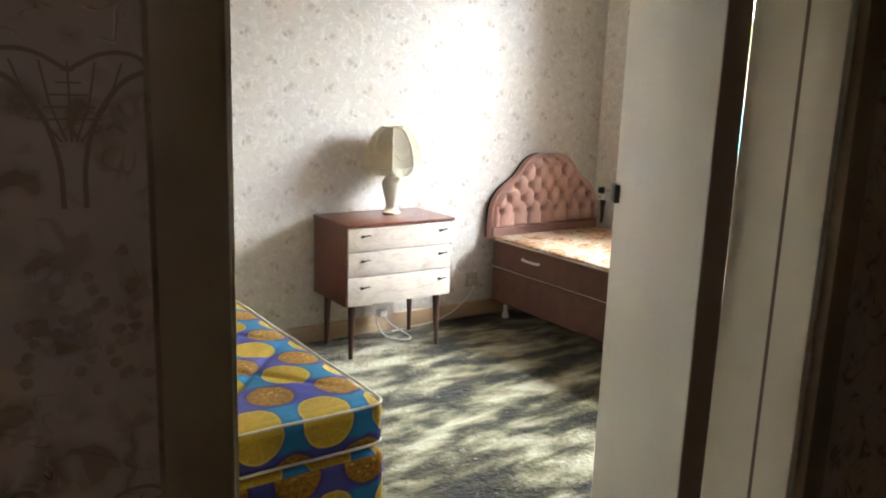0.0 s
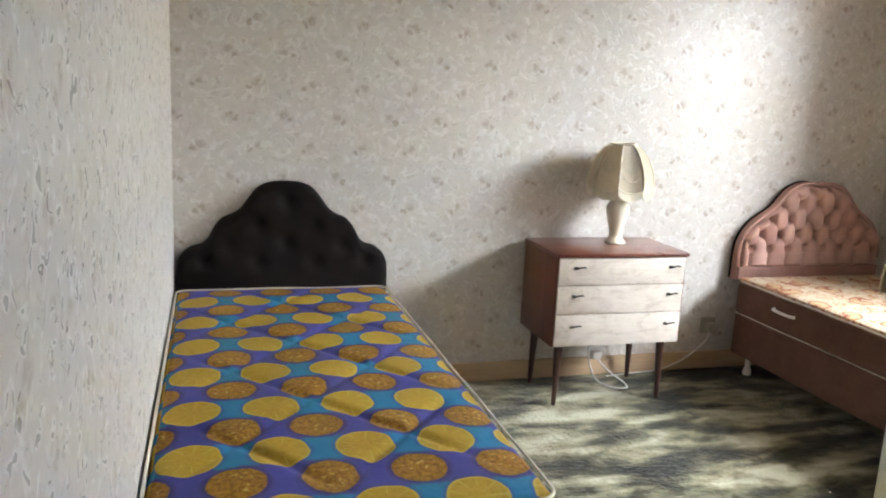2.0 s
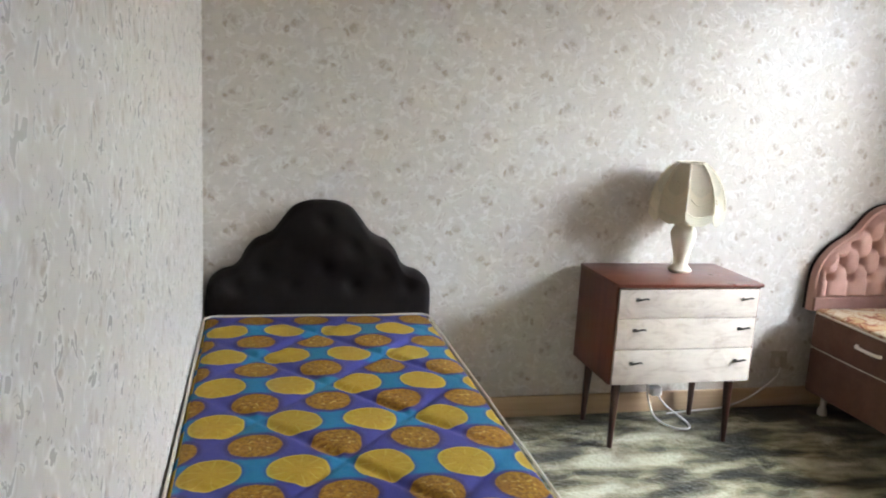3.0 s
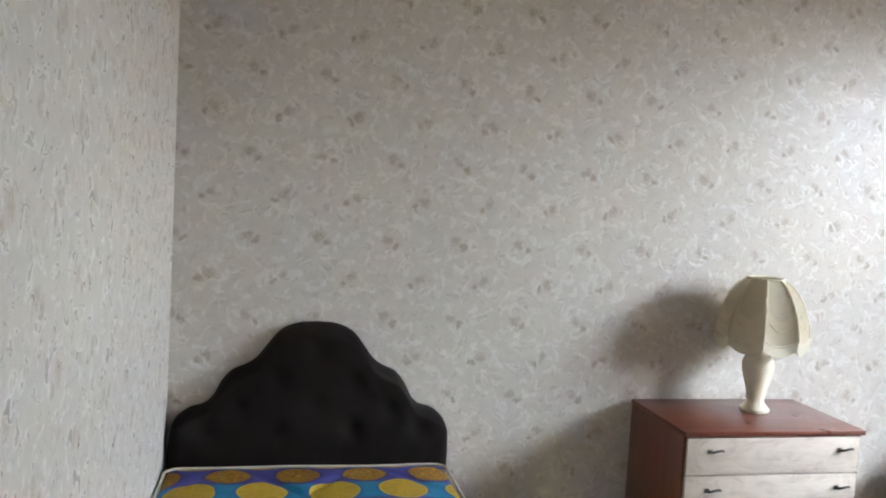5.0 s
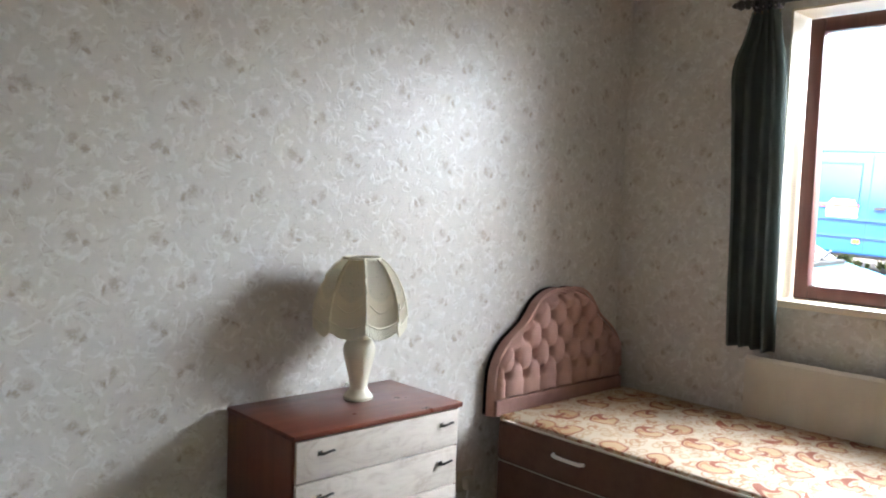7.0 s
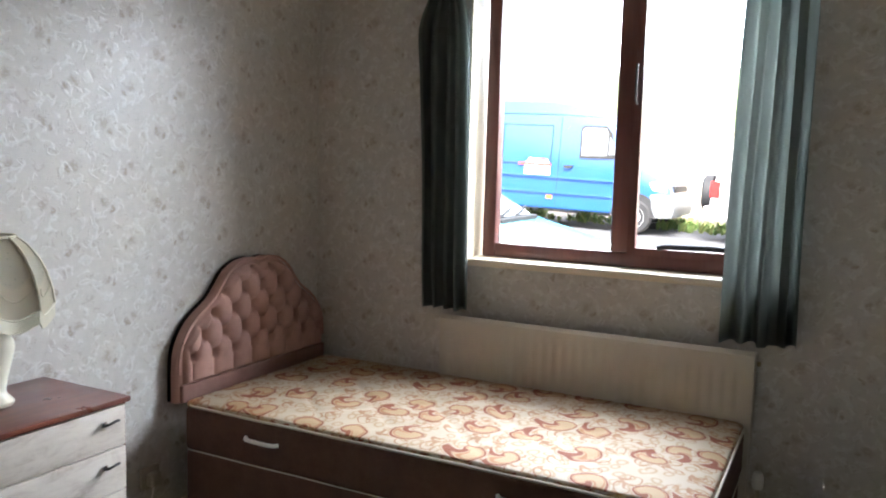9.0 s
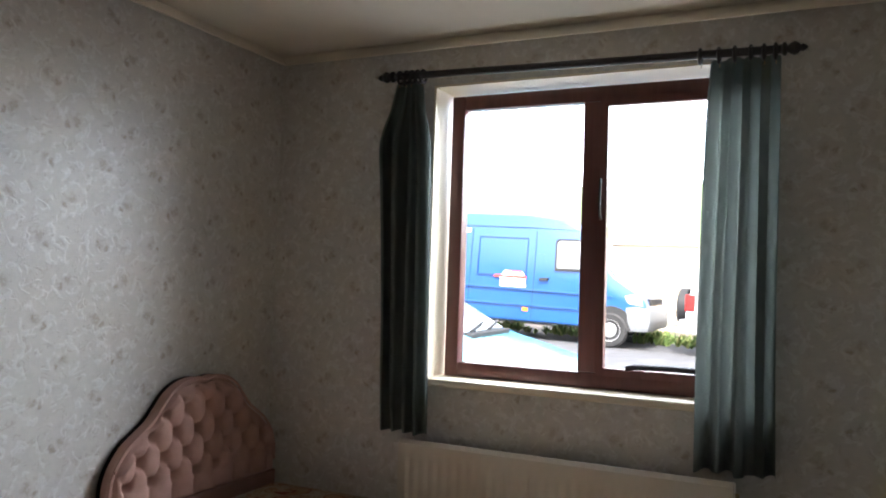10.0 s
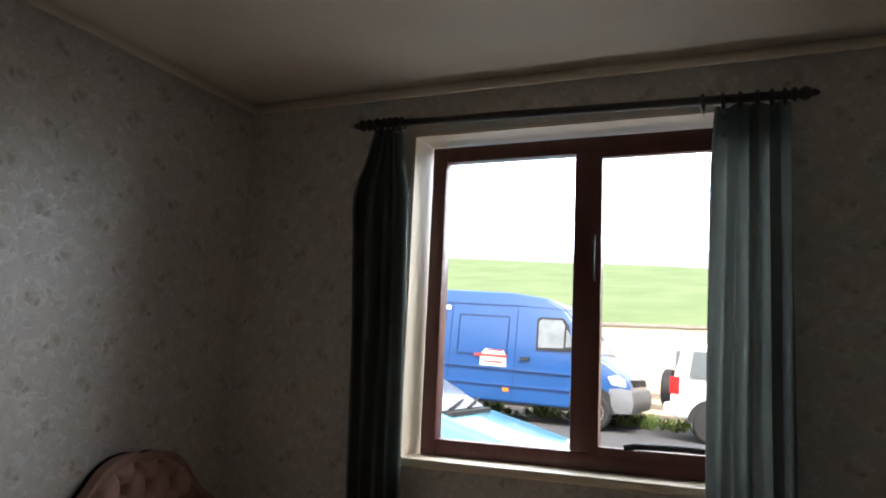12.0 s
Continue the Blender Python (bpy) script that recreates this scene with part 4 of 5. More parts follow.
    flex = smooth_line([(x + 0.03, y + 0.04, z + 0.006), (x + 0.06, y + 0.12, z + 0.004), (x + 0.06, 4.336, z - 0.02), (x + 0.03, 4.338, 0.35), (x - 0.02, 4.3, 0.16), (x - 0.01, 4.24, 0.03), (x + 0.03, 4.15, 0.006), (x + 0.1, 4.12, 0.006), (x + 0.13, 4.18, 0.007), (x + 0.06, 4.25, 0.06), (x + 0.015, 4.27, 0.115)], 7)
    part("flex", rod(flex, 0.0042, 7), M_PLASTIC, lamp, "white mains flex looped on the carpet")
    part("plug", bbox((x - 0.02, 4.245, 0.11), (x + 0.03, 4.285, 0.15), 0.008, 3), M_PLASTIC, lamp, "white mains plug")
    return lamp


table_lamp(1.9625, 4.175, 0.7095)

socket = thing("wall_socket", "wall socket in dimmed beige plastic with a plug and trailing flex", "socket")
part("face_plate", bbox((2.6, YB - 0.012, 0.19), (2.686, YB - 0.001, 0.276), 0.004), M_DIMMED, socket)
part("plug", bbox((2.62, YB - 0.045, 0.205), (2.666, YB - 0.012, 0.255), 0.008, 3), M_DIMMED, socket, "dimmed beige mains plug")
part("flex", rod(smooth_line([(2.643, YB - 0.03, 0.205), (2.62, YB - 0.03, 0.15), (2.5, YB - 0.03, 0.06), (2.36, YB - 0.035, 0.015), (2.2, YB - 0.04, 0.006), (2.05, YB - 0.06, 0.006)], 7), 0.004, 6), M_PLASTIC, socket, "white flex along the skirting")


# ---- radiator ----
def radiator():
    rad = thing("radiator", "cream enamelled panel radiator beneath the window", "radiator")
    y0, y1, z0, z1, x0, x1 = 2.395, 3.632, 0.2, 0.766, 3.565, 3.6
    bm = bmesh.new()
    flat = 0.03
    seq = [(y0, 0.0), (y0 + flat, 0.0)]
    count = 29
    w = (y1 - y0 - 2 * flat) / count
    for i in range(count):
        s = y0 + flat + i * w
        seq += [(s + w * 0.12, 0.0), (s + w * 0.28, 0.005), (s + w * 0.72, 0.005), (s + w * 0.88, 0.0)]
    seq += [(y1 - flat, 0.0), (y1, 0.0)]
    levels = [(z0, 0.0), (z0 + 0.05, 0.0), (z0 + 0.075, 1.0), (z1 - 0.075, 1.0), (z1 - 0.05, 0.0), (z1 - 0.012, 0.0), (z1, -0.6)]
    rows = [[bm.verts.new((x0 + d * k + (0.012 if k < 0 else 0), y, z)) for y, d in seq] for z, k in levels]
    for a, b in zip(rows, rows[1:]):
        for i in range(len(seq) - 1):
            bm.faces.new((a[i + 1], a[i], b[i], b[i + 1]))
    bmesh.ops.recalc_face_normals(bm, faces=bm.faces)
    bmesh.ops.solidify(bm, geom=bm.faces[:], thickness=0.012)
    part("front_panel", bm, M_RAD, rad, "pressed and fluted steel panel", smooth=30)
    part("end_cap", bbox((x0 + 0.004, y0 - 0.004, z0 + 0.02), (3.625, y0, z1 - 0.004), 0.001), M_RAD, rad)
    part("end_cap", bbox((x0 + 0.004, y1, z0 + 0.02), (3.625, y1 + 0.004, z1 - 0.004), 0.001), M_RAD, rad)
    part("top_grille", bbox((x0 + 0.012, y0, z1 - 0.012), (3.625, y1, z1 - 0.004), 0.001), M_RAD, rad)
    part("valve", lathe([(0.016, 0), (0.02, 0.01), (0.02, 0.045), (0.014, 0.06)], 16, (3.605, y0 - 0.035, 0.27)), M_PLASTIC, rad, "white plastic valve cap")
    part("pipe", rod([(3.605, y0 - 0.035, 0.0), (3.605, y0 - 0.035, 0.275), (3.605, y0 + 0.01, 0.285)], 0.0075, 8), M_RAD, rad)
    for y in (y0 + 0.2, y1 - 0.2):
        part("bracket", bbox((3.6, y, 0.35), (XW, y + 0.03, 0.7), 0.001), M_RAD, rad)
    part("bleed_valve", lathe([(0.006, 0), (0.008, 0.004), (0.008, 0.016)], 10, (3.605, y0 - 0.012, z1 - 0.05)), M_BRASS, rad)
    return rad


radiator()


# ---- curtains ----
def curtain_mat():
    k = Mat("sage_curtain_cloth", 0.85, 0.0, 0.25)
    v = k.coords("Object", (1, 1, 0.25))
    k.color(k.ramp(k.noise(v, 14, 4), [(0.3, (0.125, 0.14, 0.125)), (0.7, (0.175, 0.192, 0.174))]))
    k.bump(k.noise(k.coords(), 420, 2), 0.2, 0.001)
    tr = k.node("BsdfTranslucent")
    tr.inputs[0].default_value = (0.42, 0.45, 0.4, 1)
    mx = k.node("MixShader")
    mx.inputs[0].default_value = 0.08
    k.put(k.b.outputs[0], mx.inputs[1])
    k.put(tr.outputs[0], mx.inputs[2])
    k.put(mx.outputs[0], k.t.nodes["Material Output"].inputs[0])
    return k.m


M_CURTAIN = curtain_mat()
PX, PZ = 3.562, 2.206


def curtain(name, label, rows, folds, seed, depth=0.032, amps=()):
    """Hanging cloth; rows of (height, y from, y to); folds deepen to the hem."""
    rnd = random.Random(seed)
    phases = [rnd.uniform(-0.5, 0.5) for _ in range(40)]
    amps = list(amps) + [rnd.uniform(0.35, 1.15) for _ in range(40)]
    bm = bmesh.new()
    nu, nz = folds * 16, 60
    grid = []
    zt, zb = rows[0][0], rows[-1][0]
    line = smooth_line([(z, a, b) for z, a, b in rows], 12)
    for j in range(nz + 1):
        q = line[min(len(line) - 1, round(j / nz * (len(line) - 1)))]
        z, a, b = q
        f = j / nz
        row = []
        for i in range(nu + 1):
            u = i / nu
            w = u + 0.05 * math.sin(4.1 * u + 1.7 * seed) * math.sin(math.pi * u) + 0.022 * math.sin(9.3 * u + seed + 0.8 * f)
            k = w * folds
            c = max(0, min(38, int(k)))
            s = max(0.0, min(1.0, k - c))
            s = s * s * (3 - 2 * s)
            ph = math.sin(2 * math.pi * k + (phases[c] * (1 - s) + phases[c + 1] * s) * 2.4 * f + 0.6 * math.sin(3 * f + seed))
            amp = depth * (amps[c] * (1 - s) + amps[c + 1] * s) * (0.45 + 0.55 * min(1.0, f * 2.5))
            y = a + (b - a) * u + 0.005 * math.sin(4 * math.pi * k + 1.3) * amps[(c + 3) % 40]
            x = PX + 0.012 + amp * ph + 0.01 * math.sin(5 * f + u * 7 + seed)
            row.append(bm.verts.new((x, y, z + 0.004 * math.sin(9 * u + seed))))
        grid.append(row)
    for j in range(nz):
        for i in range(nu):
            bm.faces.new((grid[j][i], grid[j][i + 1], grid[j + 1][i + 1], grid[j + 1][i]))
    bmesh.ops.solidify(bm, geom=bm.faces[:], thickness=0.0018)
    cu = thing("curtain", label, "curtain", "curtains at the window")
    part("cloth", bm, M_CURTAIN, cu, "sage green pleated cloth", smooth=80)
    return cu


curtain("curtain", "sage green curtain drawn back, gathered narrow at the top", [(2.19, 3.585, 3.7), (2.08, 3.565, 3.725), (1.96, 3.535, 3.765), (1.77, 3.53, 3.76), (1.4, 3.525, 3.745), (1.0, 3.52, 3.74), (0.8, 3.515, 3.735)], 4, 3, 0.036, (0.5, 1.2, 0.8, 1.1, 0.6, 1.0, 0.8))
curtain("curtain", "sage green curtain drawn back and hanging in loose folds", [(2.178, 2.268, 2.49), (1.98, 2.268, 2.5), (1.6, 2.268, 2.505), (1.2, 2.268, 2.512), (0.8, 2.262, 2.515)], 4, 8, 0.042, (0.9, 0.6, 1.2, 0.8, 1.3, 0.5, 0.3))


def along_y(bm, x, y, z, flip=False):
    m = Matrix.Translation((x, y, z)) @ Matrix.Rotation(radians(90 if flip else -90), 4, "X")
    bmesh.ops.transform(bm, matrix=m, verts=bm.verts)
    return bm


def curtain_pole():
    p = thing("curtain_pole", "dark wooden curtain pole with turned finials and rings", "curtain pole")
    ya, yb = 2.27, 3.71
    part("rod", rod([(PX, ya, PZ - 0.014), (PX, yb, PZ + 0.014)], 0.0145, 14), M_POLE, p)
    fin = [(0.0145, 0.0), (0.022, 0.006), (0.022, 0.014), (0.012, 0.02), (0.019, 0.03), (0.023, 0.04), (0.018, 0.052), (0.01, 0.058), (0.013, 0.064), (0.008, 0.074), (0.002, 0.08)]
    part("finial", along_y(lathe(fin, 18), PX, yb, PZ + 0.014), M_POLE, p, "turned finial")
    part("finial", along_y(lathe(fin, 18), PX, ya, PZ - 0.014, True), M_POLE, p, "turned finial")
    for y in (3.585, 3.61, 3.635, 3.66, 3.69, 2.285, 2.32, 2.36, 2.41, 2.46, 2.52):
        zc = PZ + (y - 2.99) * 0.0194 - 0.006
        ring = [(PX + 0.0235 * math.cos(2 * math.pi * i / 18), y + 0.003 * math.sin(3 * y), zc + 0.0235 * math.sin(2 * math.pi * i / 18)) for i in range(19)]
        r = part("ring", rod(ring, 0.0066, 6), M_POLE, p)
        part("eyelet", rod([(PX, y, zc - 0.02), (PX + 0.004, y, zc - 0.04)], 0.002, 5), M_BRASS, r)
    for y in (2.32, 3.66):
        part("bracket", rod([(PX, y + 0.012, PZ - 0.018), (PX + 0.05, y + 0.012, PZ - 0.02), (XW, y + 0.012, PZ - 0.02)], 0.008, 8), M_POLE, p)
    return p


curtain_pole()


# ---- outside ----
def ground_z(x, y):
    f = min(1.0, max(0.0, (x - 5.0) / 6.0))
    f = f * f * (3 - 2 * f)
    return -0.14 + f * (0.35 + (max(-12, min(20, y)) - 5.7) * 0.035)


M_ASPHALT = plain("asphalt", (0.075, 0.075, 0.08), 0.9, vary=0.3, scale=3, bump=0.6)
M_GRASS = Mat("hill_grass", 0.95, 0.0, 0.1)
M_GRASS.color(M_GRASS.ramp(M_GRASS.noise(M_GRASS.coords(), 0.35, 6, 0.65), [(0.3, (0.11, 0.16, 0.075)), (0.7, (0.17, 0.22, 0.11))]))
M_GRASS = M_GRASS.m


def sheet(xs, ys, height):
    bm = bmesh.new()
    g = [[bm.verts.new((x, y, height(x, y))) for y in ys] for x in xs]
    for i in range(len(xs) - 1):
        for j in range(len(ys) - 1):
            bm.faces.new((g[i][j], g[i + 1][j], g[i + 1][j + 1], g[i][j + 1]))
    return bm


def land(x, y):
    if x < 20.9:
        return ground_z(x, y)
    f = (x - 20.9) / 42
    rise = 2.2 + 7.2 * min(1, f) ** 0.9 if f <= 1 else 9.4 - (x - 62.9) * 0.02
    return rise + (y - 12) * 0.05 * min(1, f) * (1 if abs(y - 12) < 120 else 120 / abs(y - 12)) + 0.12 * noise.noise((x * 0.2, y * 0.2, 0)) * min(1, f * 5)


XS = [-400, -100, -20, 0, 3.5, 5, 6, 7, 8, 9, 10, 11, 13, 15, 17, 19, 20.85]
YS = [-400, -100, -40, -12, -6, 0, 4, 8, 12, 16, 20, 40, 100, 400]
structure("ground", sheet(XS, YS, land), M_ASPHALT, "grey tarmac yard and road outside", "ground")
structure("hill", sheet([20.9, 21.5, 22.5, 24, 27, 31, 36, 42, 49, 57, 62.9, 80, 150, 400, 900], YS, land), M_GRASS, "smooth green grassy hillside behind the wall", "hill")

M_RENDER = plain("cream_render", (0.62, 0.53, 0.38), 0.9, vary=0.12, scale=1.5, bump=0.5)
M_COPING = plain("grey_coping", (0.3, 0.28, 0.24), 0.9, vary=0.2)


def yard_wall():
    bm = bmesh.new()
    g = []
    ys = [-60 + 5 * i for i in range(29)]
    for y in ys:
        t = 2.42 + (y - 6) * 0.012
        g.append([bm.verts.new(p) for p in ((20.45, y, -0.8), (20.45, y, t), (20.95, y, t), (20.95, y, -0.8))])
    for a, b in zip(g, g[1:]):
        for i in range(4):
            bm.faces.new((a[i], a[(i + 1) % 4], b[(i + 1) % 4], b[i]))
    bmesh.ops.recalc_face_normals(bm, faces=bm.faces)
    return bm


wall_out = structure("retaining_wall", yard_wall(), M_RENDER, "cream rendered retaining wall below the hill", "wall")


def coping():
    bm = bmesh.new()
    for i in range(60):
        y = -30 + i * 1.2
        t = 2.42 + (y + 0.6 - 6) * 0.012
        box(bm, (20.4, y, t - 0.01), (21.0, y + 1.19, t + 0.06))
    return bm


tagged(part("coping", coping(), M_COPING, wall_out, "grey coping stones"), kind="stuff")

M_POST = plain("weathered_timber", (0.3, 0.26, 0.21), 0.9, vary=0.25)


def low_fence():
    f = thing("low_fence", "low weathered timber rail fence beside the road", "fence")
    xf = 18.3
    for i in range(14):
        y = -4 + i * 1.6
        z = ground_z(xf, y)
        part("post", bbox((xf, y - 0.05, z - 0.02), (xf + 0.1, y + 0.05, z + 0.72), 0.008, 1), M_POST, f)
    for h in (0.14, 0.36, 0.58):
        bm = bmesh.new()
        g = []
        for y in (-4.5, 17.5):
            z = ground_z(xf, y) + h
            g.append([bm.verts.new(p) for p in ((xf - 0.035, y, z), (xf - 0.002, y, z), (xf - 0.002, y, z + 0.12), (xf - 0.035, y, z + 0.12))])
        for i in range(4):
            bm.faces.new((g[0][i], g[0][(i + 1) % 4], g[1][(i + 1) % 4], g[1][i]))
        bm.faces.new(g[0])
        bm.faces.new(list(reversed(g[1])))
        bmesh.ops.recalc_face_normals(bm, faces=bm.faces)
        part("rail", bm, M_POST, f)
    return f


low_fence()


def weed_mat():
    k = Mat("weed_leaves", 0.7, 0.0, 0.3)
    gi = k.node("NewGeometry")
    k.color(k.ramp(gi.outputs["Random Per Island"], [(0.0, (0.07, 0.12, 0.03)), (0.6, (0.14, 0.21, 0.06)), (1.0, (0.3, 0.3, 0.12))]))
    return k.m


def weeds():
    rnd = random.Random(11)
    verts, faces = [], []
    for _ in range(300):
        y = rnd.uniform(2.5, 14.0)
        x = rnd.uniform(17.3, 18.25)
        size = 0.1 + 0.34 * max(0.0, noise.noise((y * 1.3, x * 0.7, 4)) + 0.35)
        z = ground_z(x, y) - 0.01
        for _ in range(9):
            a = rnd.uniform(0, 6.28)
            h = size * rnd.uniform(0.35, 1.0)
            lean = h * rnd.uniform(0.2, 0.9)
            w = rnd.uniform(0.012, 0.05)
            dx, dy = math.cos(a), math.sin(a)
            n = len(verts)
            verts += [(x - dy * w * 0.4, y + dx * w * 0.4, z), (x + dy * w * 0.4, y - dx * w * 0.4, z), (x + dx * lean * 0.5 + dy * w, y + dy * lean * 0.5 - dx * w, z + h * 0.65), (x + dx * lean, y + dy * lean, z + h), (x + dx * lean * 0.5 - dy * w, y + dy * lean * 0.5 + dx * w, z + h * 0.65)]
            faces.append((n, n + 1, n + 2, n + 3, n + 4))
    me = bpy.data.meshes.new("weeds")
    me.from_pydata(verts, [], faces)
    me.materials.append(weed_mat())
    return tagged(new("weeds", me), "rough green weeds growing along the fence", "weeds", kind="stuff")


weeds()


def car_paint(name, col, rough=0.3):
    k = Mat(name, rough, 0.0, 0.5)
    k.b.inputs["Coat Weight"].default_value = 0.7
    k.b.inputs["Coat Roughness"].default_value = 0.08
    v = k.coords()
    k.color(k.ramp(k.noise(v, 2.2, 4), [(0.3, tuple(c * 0.88 for c in col)), (0.7, col)]))
    return k.m


M_VAN = car_paint("blue_van_paint", (0.012, 0.08, 0.27))
M_CAR = car_paint("turquoise_car_paint", (0.09, 0.36, 0.46), 0.2)
M_WHITE_CAR = car_paint("white_car_paint", (0.72, 0.72, 0.72))
M_GLAZING = plain("tinted_car_glass", (0.12, 0.14, 0.15), 0.05, vary=0.05, spec=0.8)
# pale base colour holds part of the reflected sky and the bright cab
M_PALE_GLAZING = plain("pale_reflecting_glass", (0.2, 0.23, 0.25), 0.1, vary=0.25, scale=4.0, spec=0.6)
M_BUMPER = plain("grey_bumper_plastic", (0.15, 0.16, 0.17), 0.6)
M_LENS = plain("headlamp_lens", (0.7, 0.72, 0.72), 0.1, vary=0.1)
M_RED = plain("red_lens", (0.5, 0.015, 0.012), 0.2)
M_ORANGE = plain("amber_lens", (0.7, 0.2, 0.02), 0.25)
M_SIGNWHITE = plain("white_vinyl", (0.78, 0.77, 0.75), 0.4)
M_SIGNRED = plain("red_vinyl", (0.55, 0.04, 0.03), 0.4)
M_SEAM = plain("dark_seam", (0.008, 0.035, 0.12), 0.6)
M_RIM = plain("wheel_rim", (0.42, 0.42, 0.43), 0.4, 0.7)


def slab(profile, x0, x1, inset=0.0, bevel=0.03, seg=3, top_from=1.2):
    """A vehicle body: a side outline (along y, z) carried across x, drawn in towards the roof."""
    bm = bmesh.new()
    height = max(z for _, z in profile)

    def shift(z):
        return inset * max(0.0, (z - top_from) / max(0.01, height - top_from))

    a = [bm.verts.new((x0 + shift(z), y, z)) for y, z in profile]
    b = [bm.verts.new((x1 - shift(z), y, z)) for y, z in profile]
    n = len(profile)
    for i in range(n):
        bm.faces.new((a[i], a[(i + 1) % n], b[(i + 1) % n], b[i]))
    bm.faces.new(list(reversed(a)))
    bm.faces.new(b)
    bmesh.ops.recalc_face_normals(bm, faces=bm.faces)
    bmesh.ops.bevel(bm, geom=[e for e in bm.edges], offset=bevel, segments=seg, affect="EDGES", profile=0.5, clamp_overlap=True)
    return bm


def plate(points, x, thick):
    """A flat panel with a (y, z) outline, standing proud of a side."""
    bm = bmesh.new()
    a = [bm.verts.new((x, y, z)) for y, z in points]
    b = [bm.verts.new((x + thick, y, z)) for y, z in points]
    n = len(points)
    for i in range(n):
        bm.faces.new((a[i], a[(i + 1) % n], b[(i + 1) % n], b[i]))
    bm.faces.new(list(reversed(a)))
    bm.faces.new(b)
    bmesh.ops.recalc_face_normals(bm, faces=bm.faces)
    return bm


def wheel(parent, m, x, y, r, w=0.2):
    def turned(profile):
        bm = lathe(profile, 28)
        bmesh.ops.transform(bm, matrix=m @ Matrix.Translation((x, y, r)) @ Matrix.Rotation(radians(90), 4, "Y"), verts=bm.verts)
        return bm
    wh = part("wheel", turned([(r * 0.62, 0), (r * 0.9, 0.0), (r, w * 0.15), (r, w * 0.85), (r * 0.9, w), (r * 0.62, w)]), M_BLACK, parent, "black tyre")
    part("rim", turned([(r * 0.1, -0.02), (r * 0.25, -0.02), (r * 0.5, 0.012), (r * 0.62, -0.004), (r * 0.64, 0.1)]), M_RIM, wh, "grey steel wheel rim")


def placed(bm, m):
    bmesh.ops.transform(bm, matrix=m, verts=bm.verts)
    return bm


def van():
    v = thing("delivery_van", "blue high-roofed delivery van parked on the road", "van")
    m = Matrix.Translation((15.72, 4.8, ground_z(15.72, 4.8))) @ Matrix.Rotation(math.atan(0.035), 4, "X")
    prof = [(0.3, 0.36), (0.26, 0.62), (0.31, 0.92), (0.5, 1.1), (0.92, 1.36), (1.28, 1.84), (1.62, 2.24), (2.0, 2.42), (2.7, 2.5), (5.55, 2.52), (5.62, 2.3), (5.64, 0.45), (5.5, 0.34)]
    body = part("body", placed(slab(prof, 0.0, 1.93, 0.12, 0.05, 3, 1.1), m), M_VAN, v, "blue painted body", smooth=35)

    def side_x(z):
        return 0.12 * max(0.0, (z - 1.1) / 1.42)

    def strip(y0, z0, y1, z1, t=0.012, mat=M_SEAM, name="seam", lift=0.004):
        d = Vector((y1 - y0, z1 - z0)).normalized()
        n = Vector((-d.y, d.x)) * t / 2
        bm = bmesh.new()
        q = [(y0 + n.x, z0 + n.y), (y1 + n.x, z1 + n.y), (y1 - n.x, z1 - n.y), (y0 - n.x, z0 - n.y)]
        vs = [bm.verts.new((side_x(z) - lift, y, z)) for y, z in q] + [bm.verts.new((side_x(z) + 0.02, y, z)) for y, z in q]
        for i in range(4):
            bm.faces.new((vs[i], vs[(i + 1) % 4], vs[4 + (i + 1) % 4], vs[4 + i]))
        bm.faces.new(vs[:4])
        bmesh.ops.recalc_face_normals(bm, faces=bm.faces)
        part(name, placed(bm, m), mat, v)

    strip(1.38, 0.5, 1.42, 1.95)
    strip(2.55, 0.42, 2.55, 2.18)
    strip(1.42, 2.2, 2.55, 2.24)
    strip(3.95, 0.42, 3.95, 2.2)
    strip(2.55, 2.24, 5.5, 2.24, 0.02)
    strip(0.95, 0.98, 5.6, 1.02, 0.03, M_VAN, "rub_strip", 0.022)
    strip(1.2, 0.68, 5.6, 0.68, 0.02, M_VAN, "rub_strip", 0.016)
    strip(1.2, 0.64, 5.6, 0.64, 0.012)
    # panel pressings drawn flat, as dark lines for the shade in their creases
    for y0, y1 in ((2.72, 3.78), (4.1, 5.35)):
        for a, b in (((y0, 1.25), (y1, 1.25)), ((y1, 1.25), (y1, 2.02)), ((y1, 2.02), (y0, 2.02)), ((y0, 2.02), (y0, 1.25))):
            strip(*a, *b, 0.014, M_SEAM, "pressing", 0.003)

    def pane_on(name, pts, mat, lift=0.008, label=""):
        bm = bmesh.new()
        a = [bm.verts.new((side_x(z) - lift, y, z)) for y, z in pts]
        b = [bm.verts.new((side_x(z) + 0.02, y, z)) for y, z in pts]
        n = len(pts)
        for i in range(n):
            bm.faces.new((a[i], a[(i + 1) % n], b[(i + 1) % n], b[i]))
        bm.faces.new(a)
        bmesh.ops.recalc_face_normals(bm, faces=bm.faces)
        return part(name, placed(bm, m), mat, v, label)

    pane_on("window_seal", [(1.4, 1.42), (2.12, 1.4), (2.14, 1.98), (2.08, 2.04), (1.62, 2.04), (1.5, 1.9)], M_BLACK, 0.006)
    pane_on("side_window", [(1.58, 1.47), (2.08, 1.45), (2.1, 1.95), (2.05, 2.0), (1.64, 2.0), (1.58, 1.9)], M_PALE_GLAZING, 0.012, "pale side window")
    pane_on("quarter_window", [(1.4, 1.5), (1.54, 1.49), (1.54, 1.84), (1.46, 1.72)], M_PALE_GLAZING, 0.012, "small front quarter window")
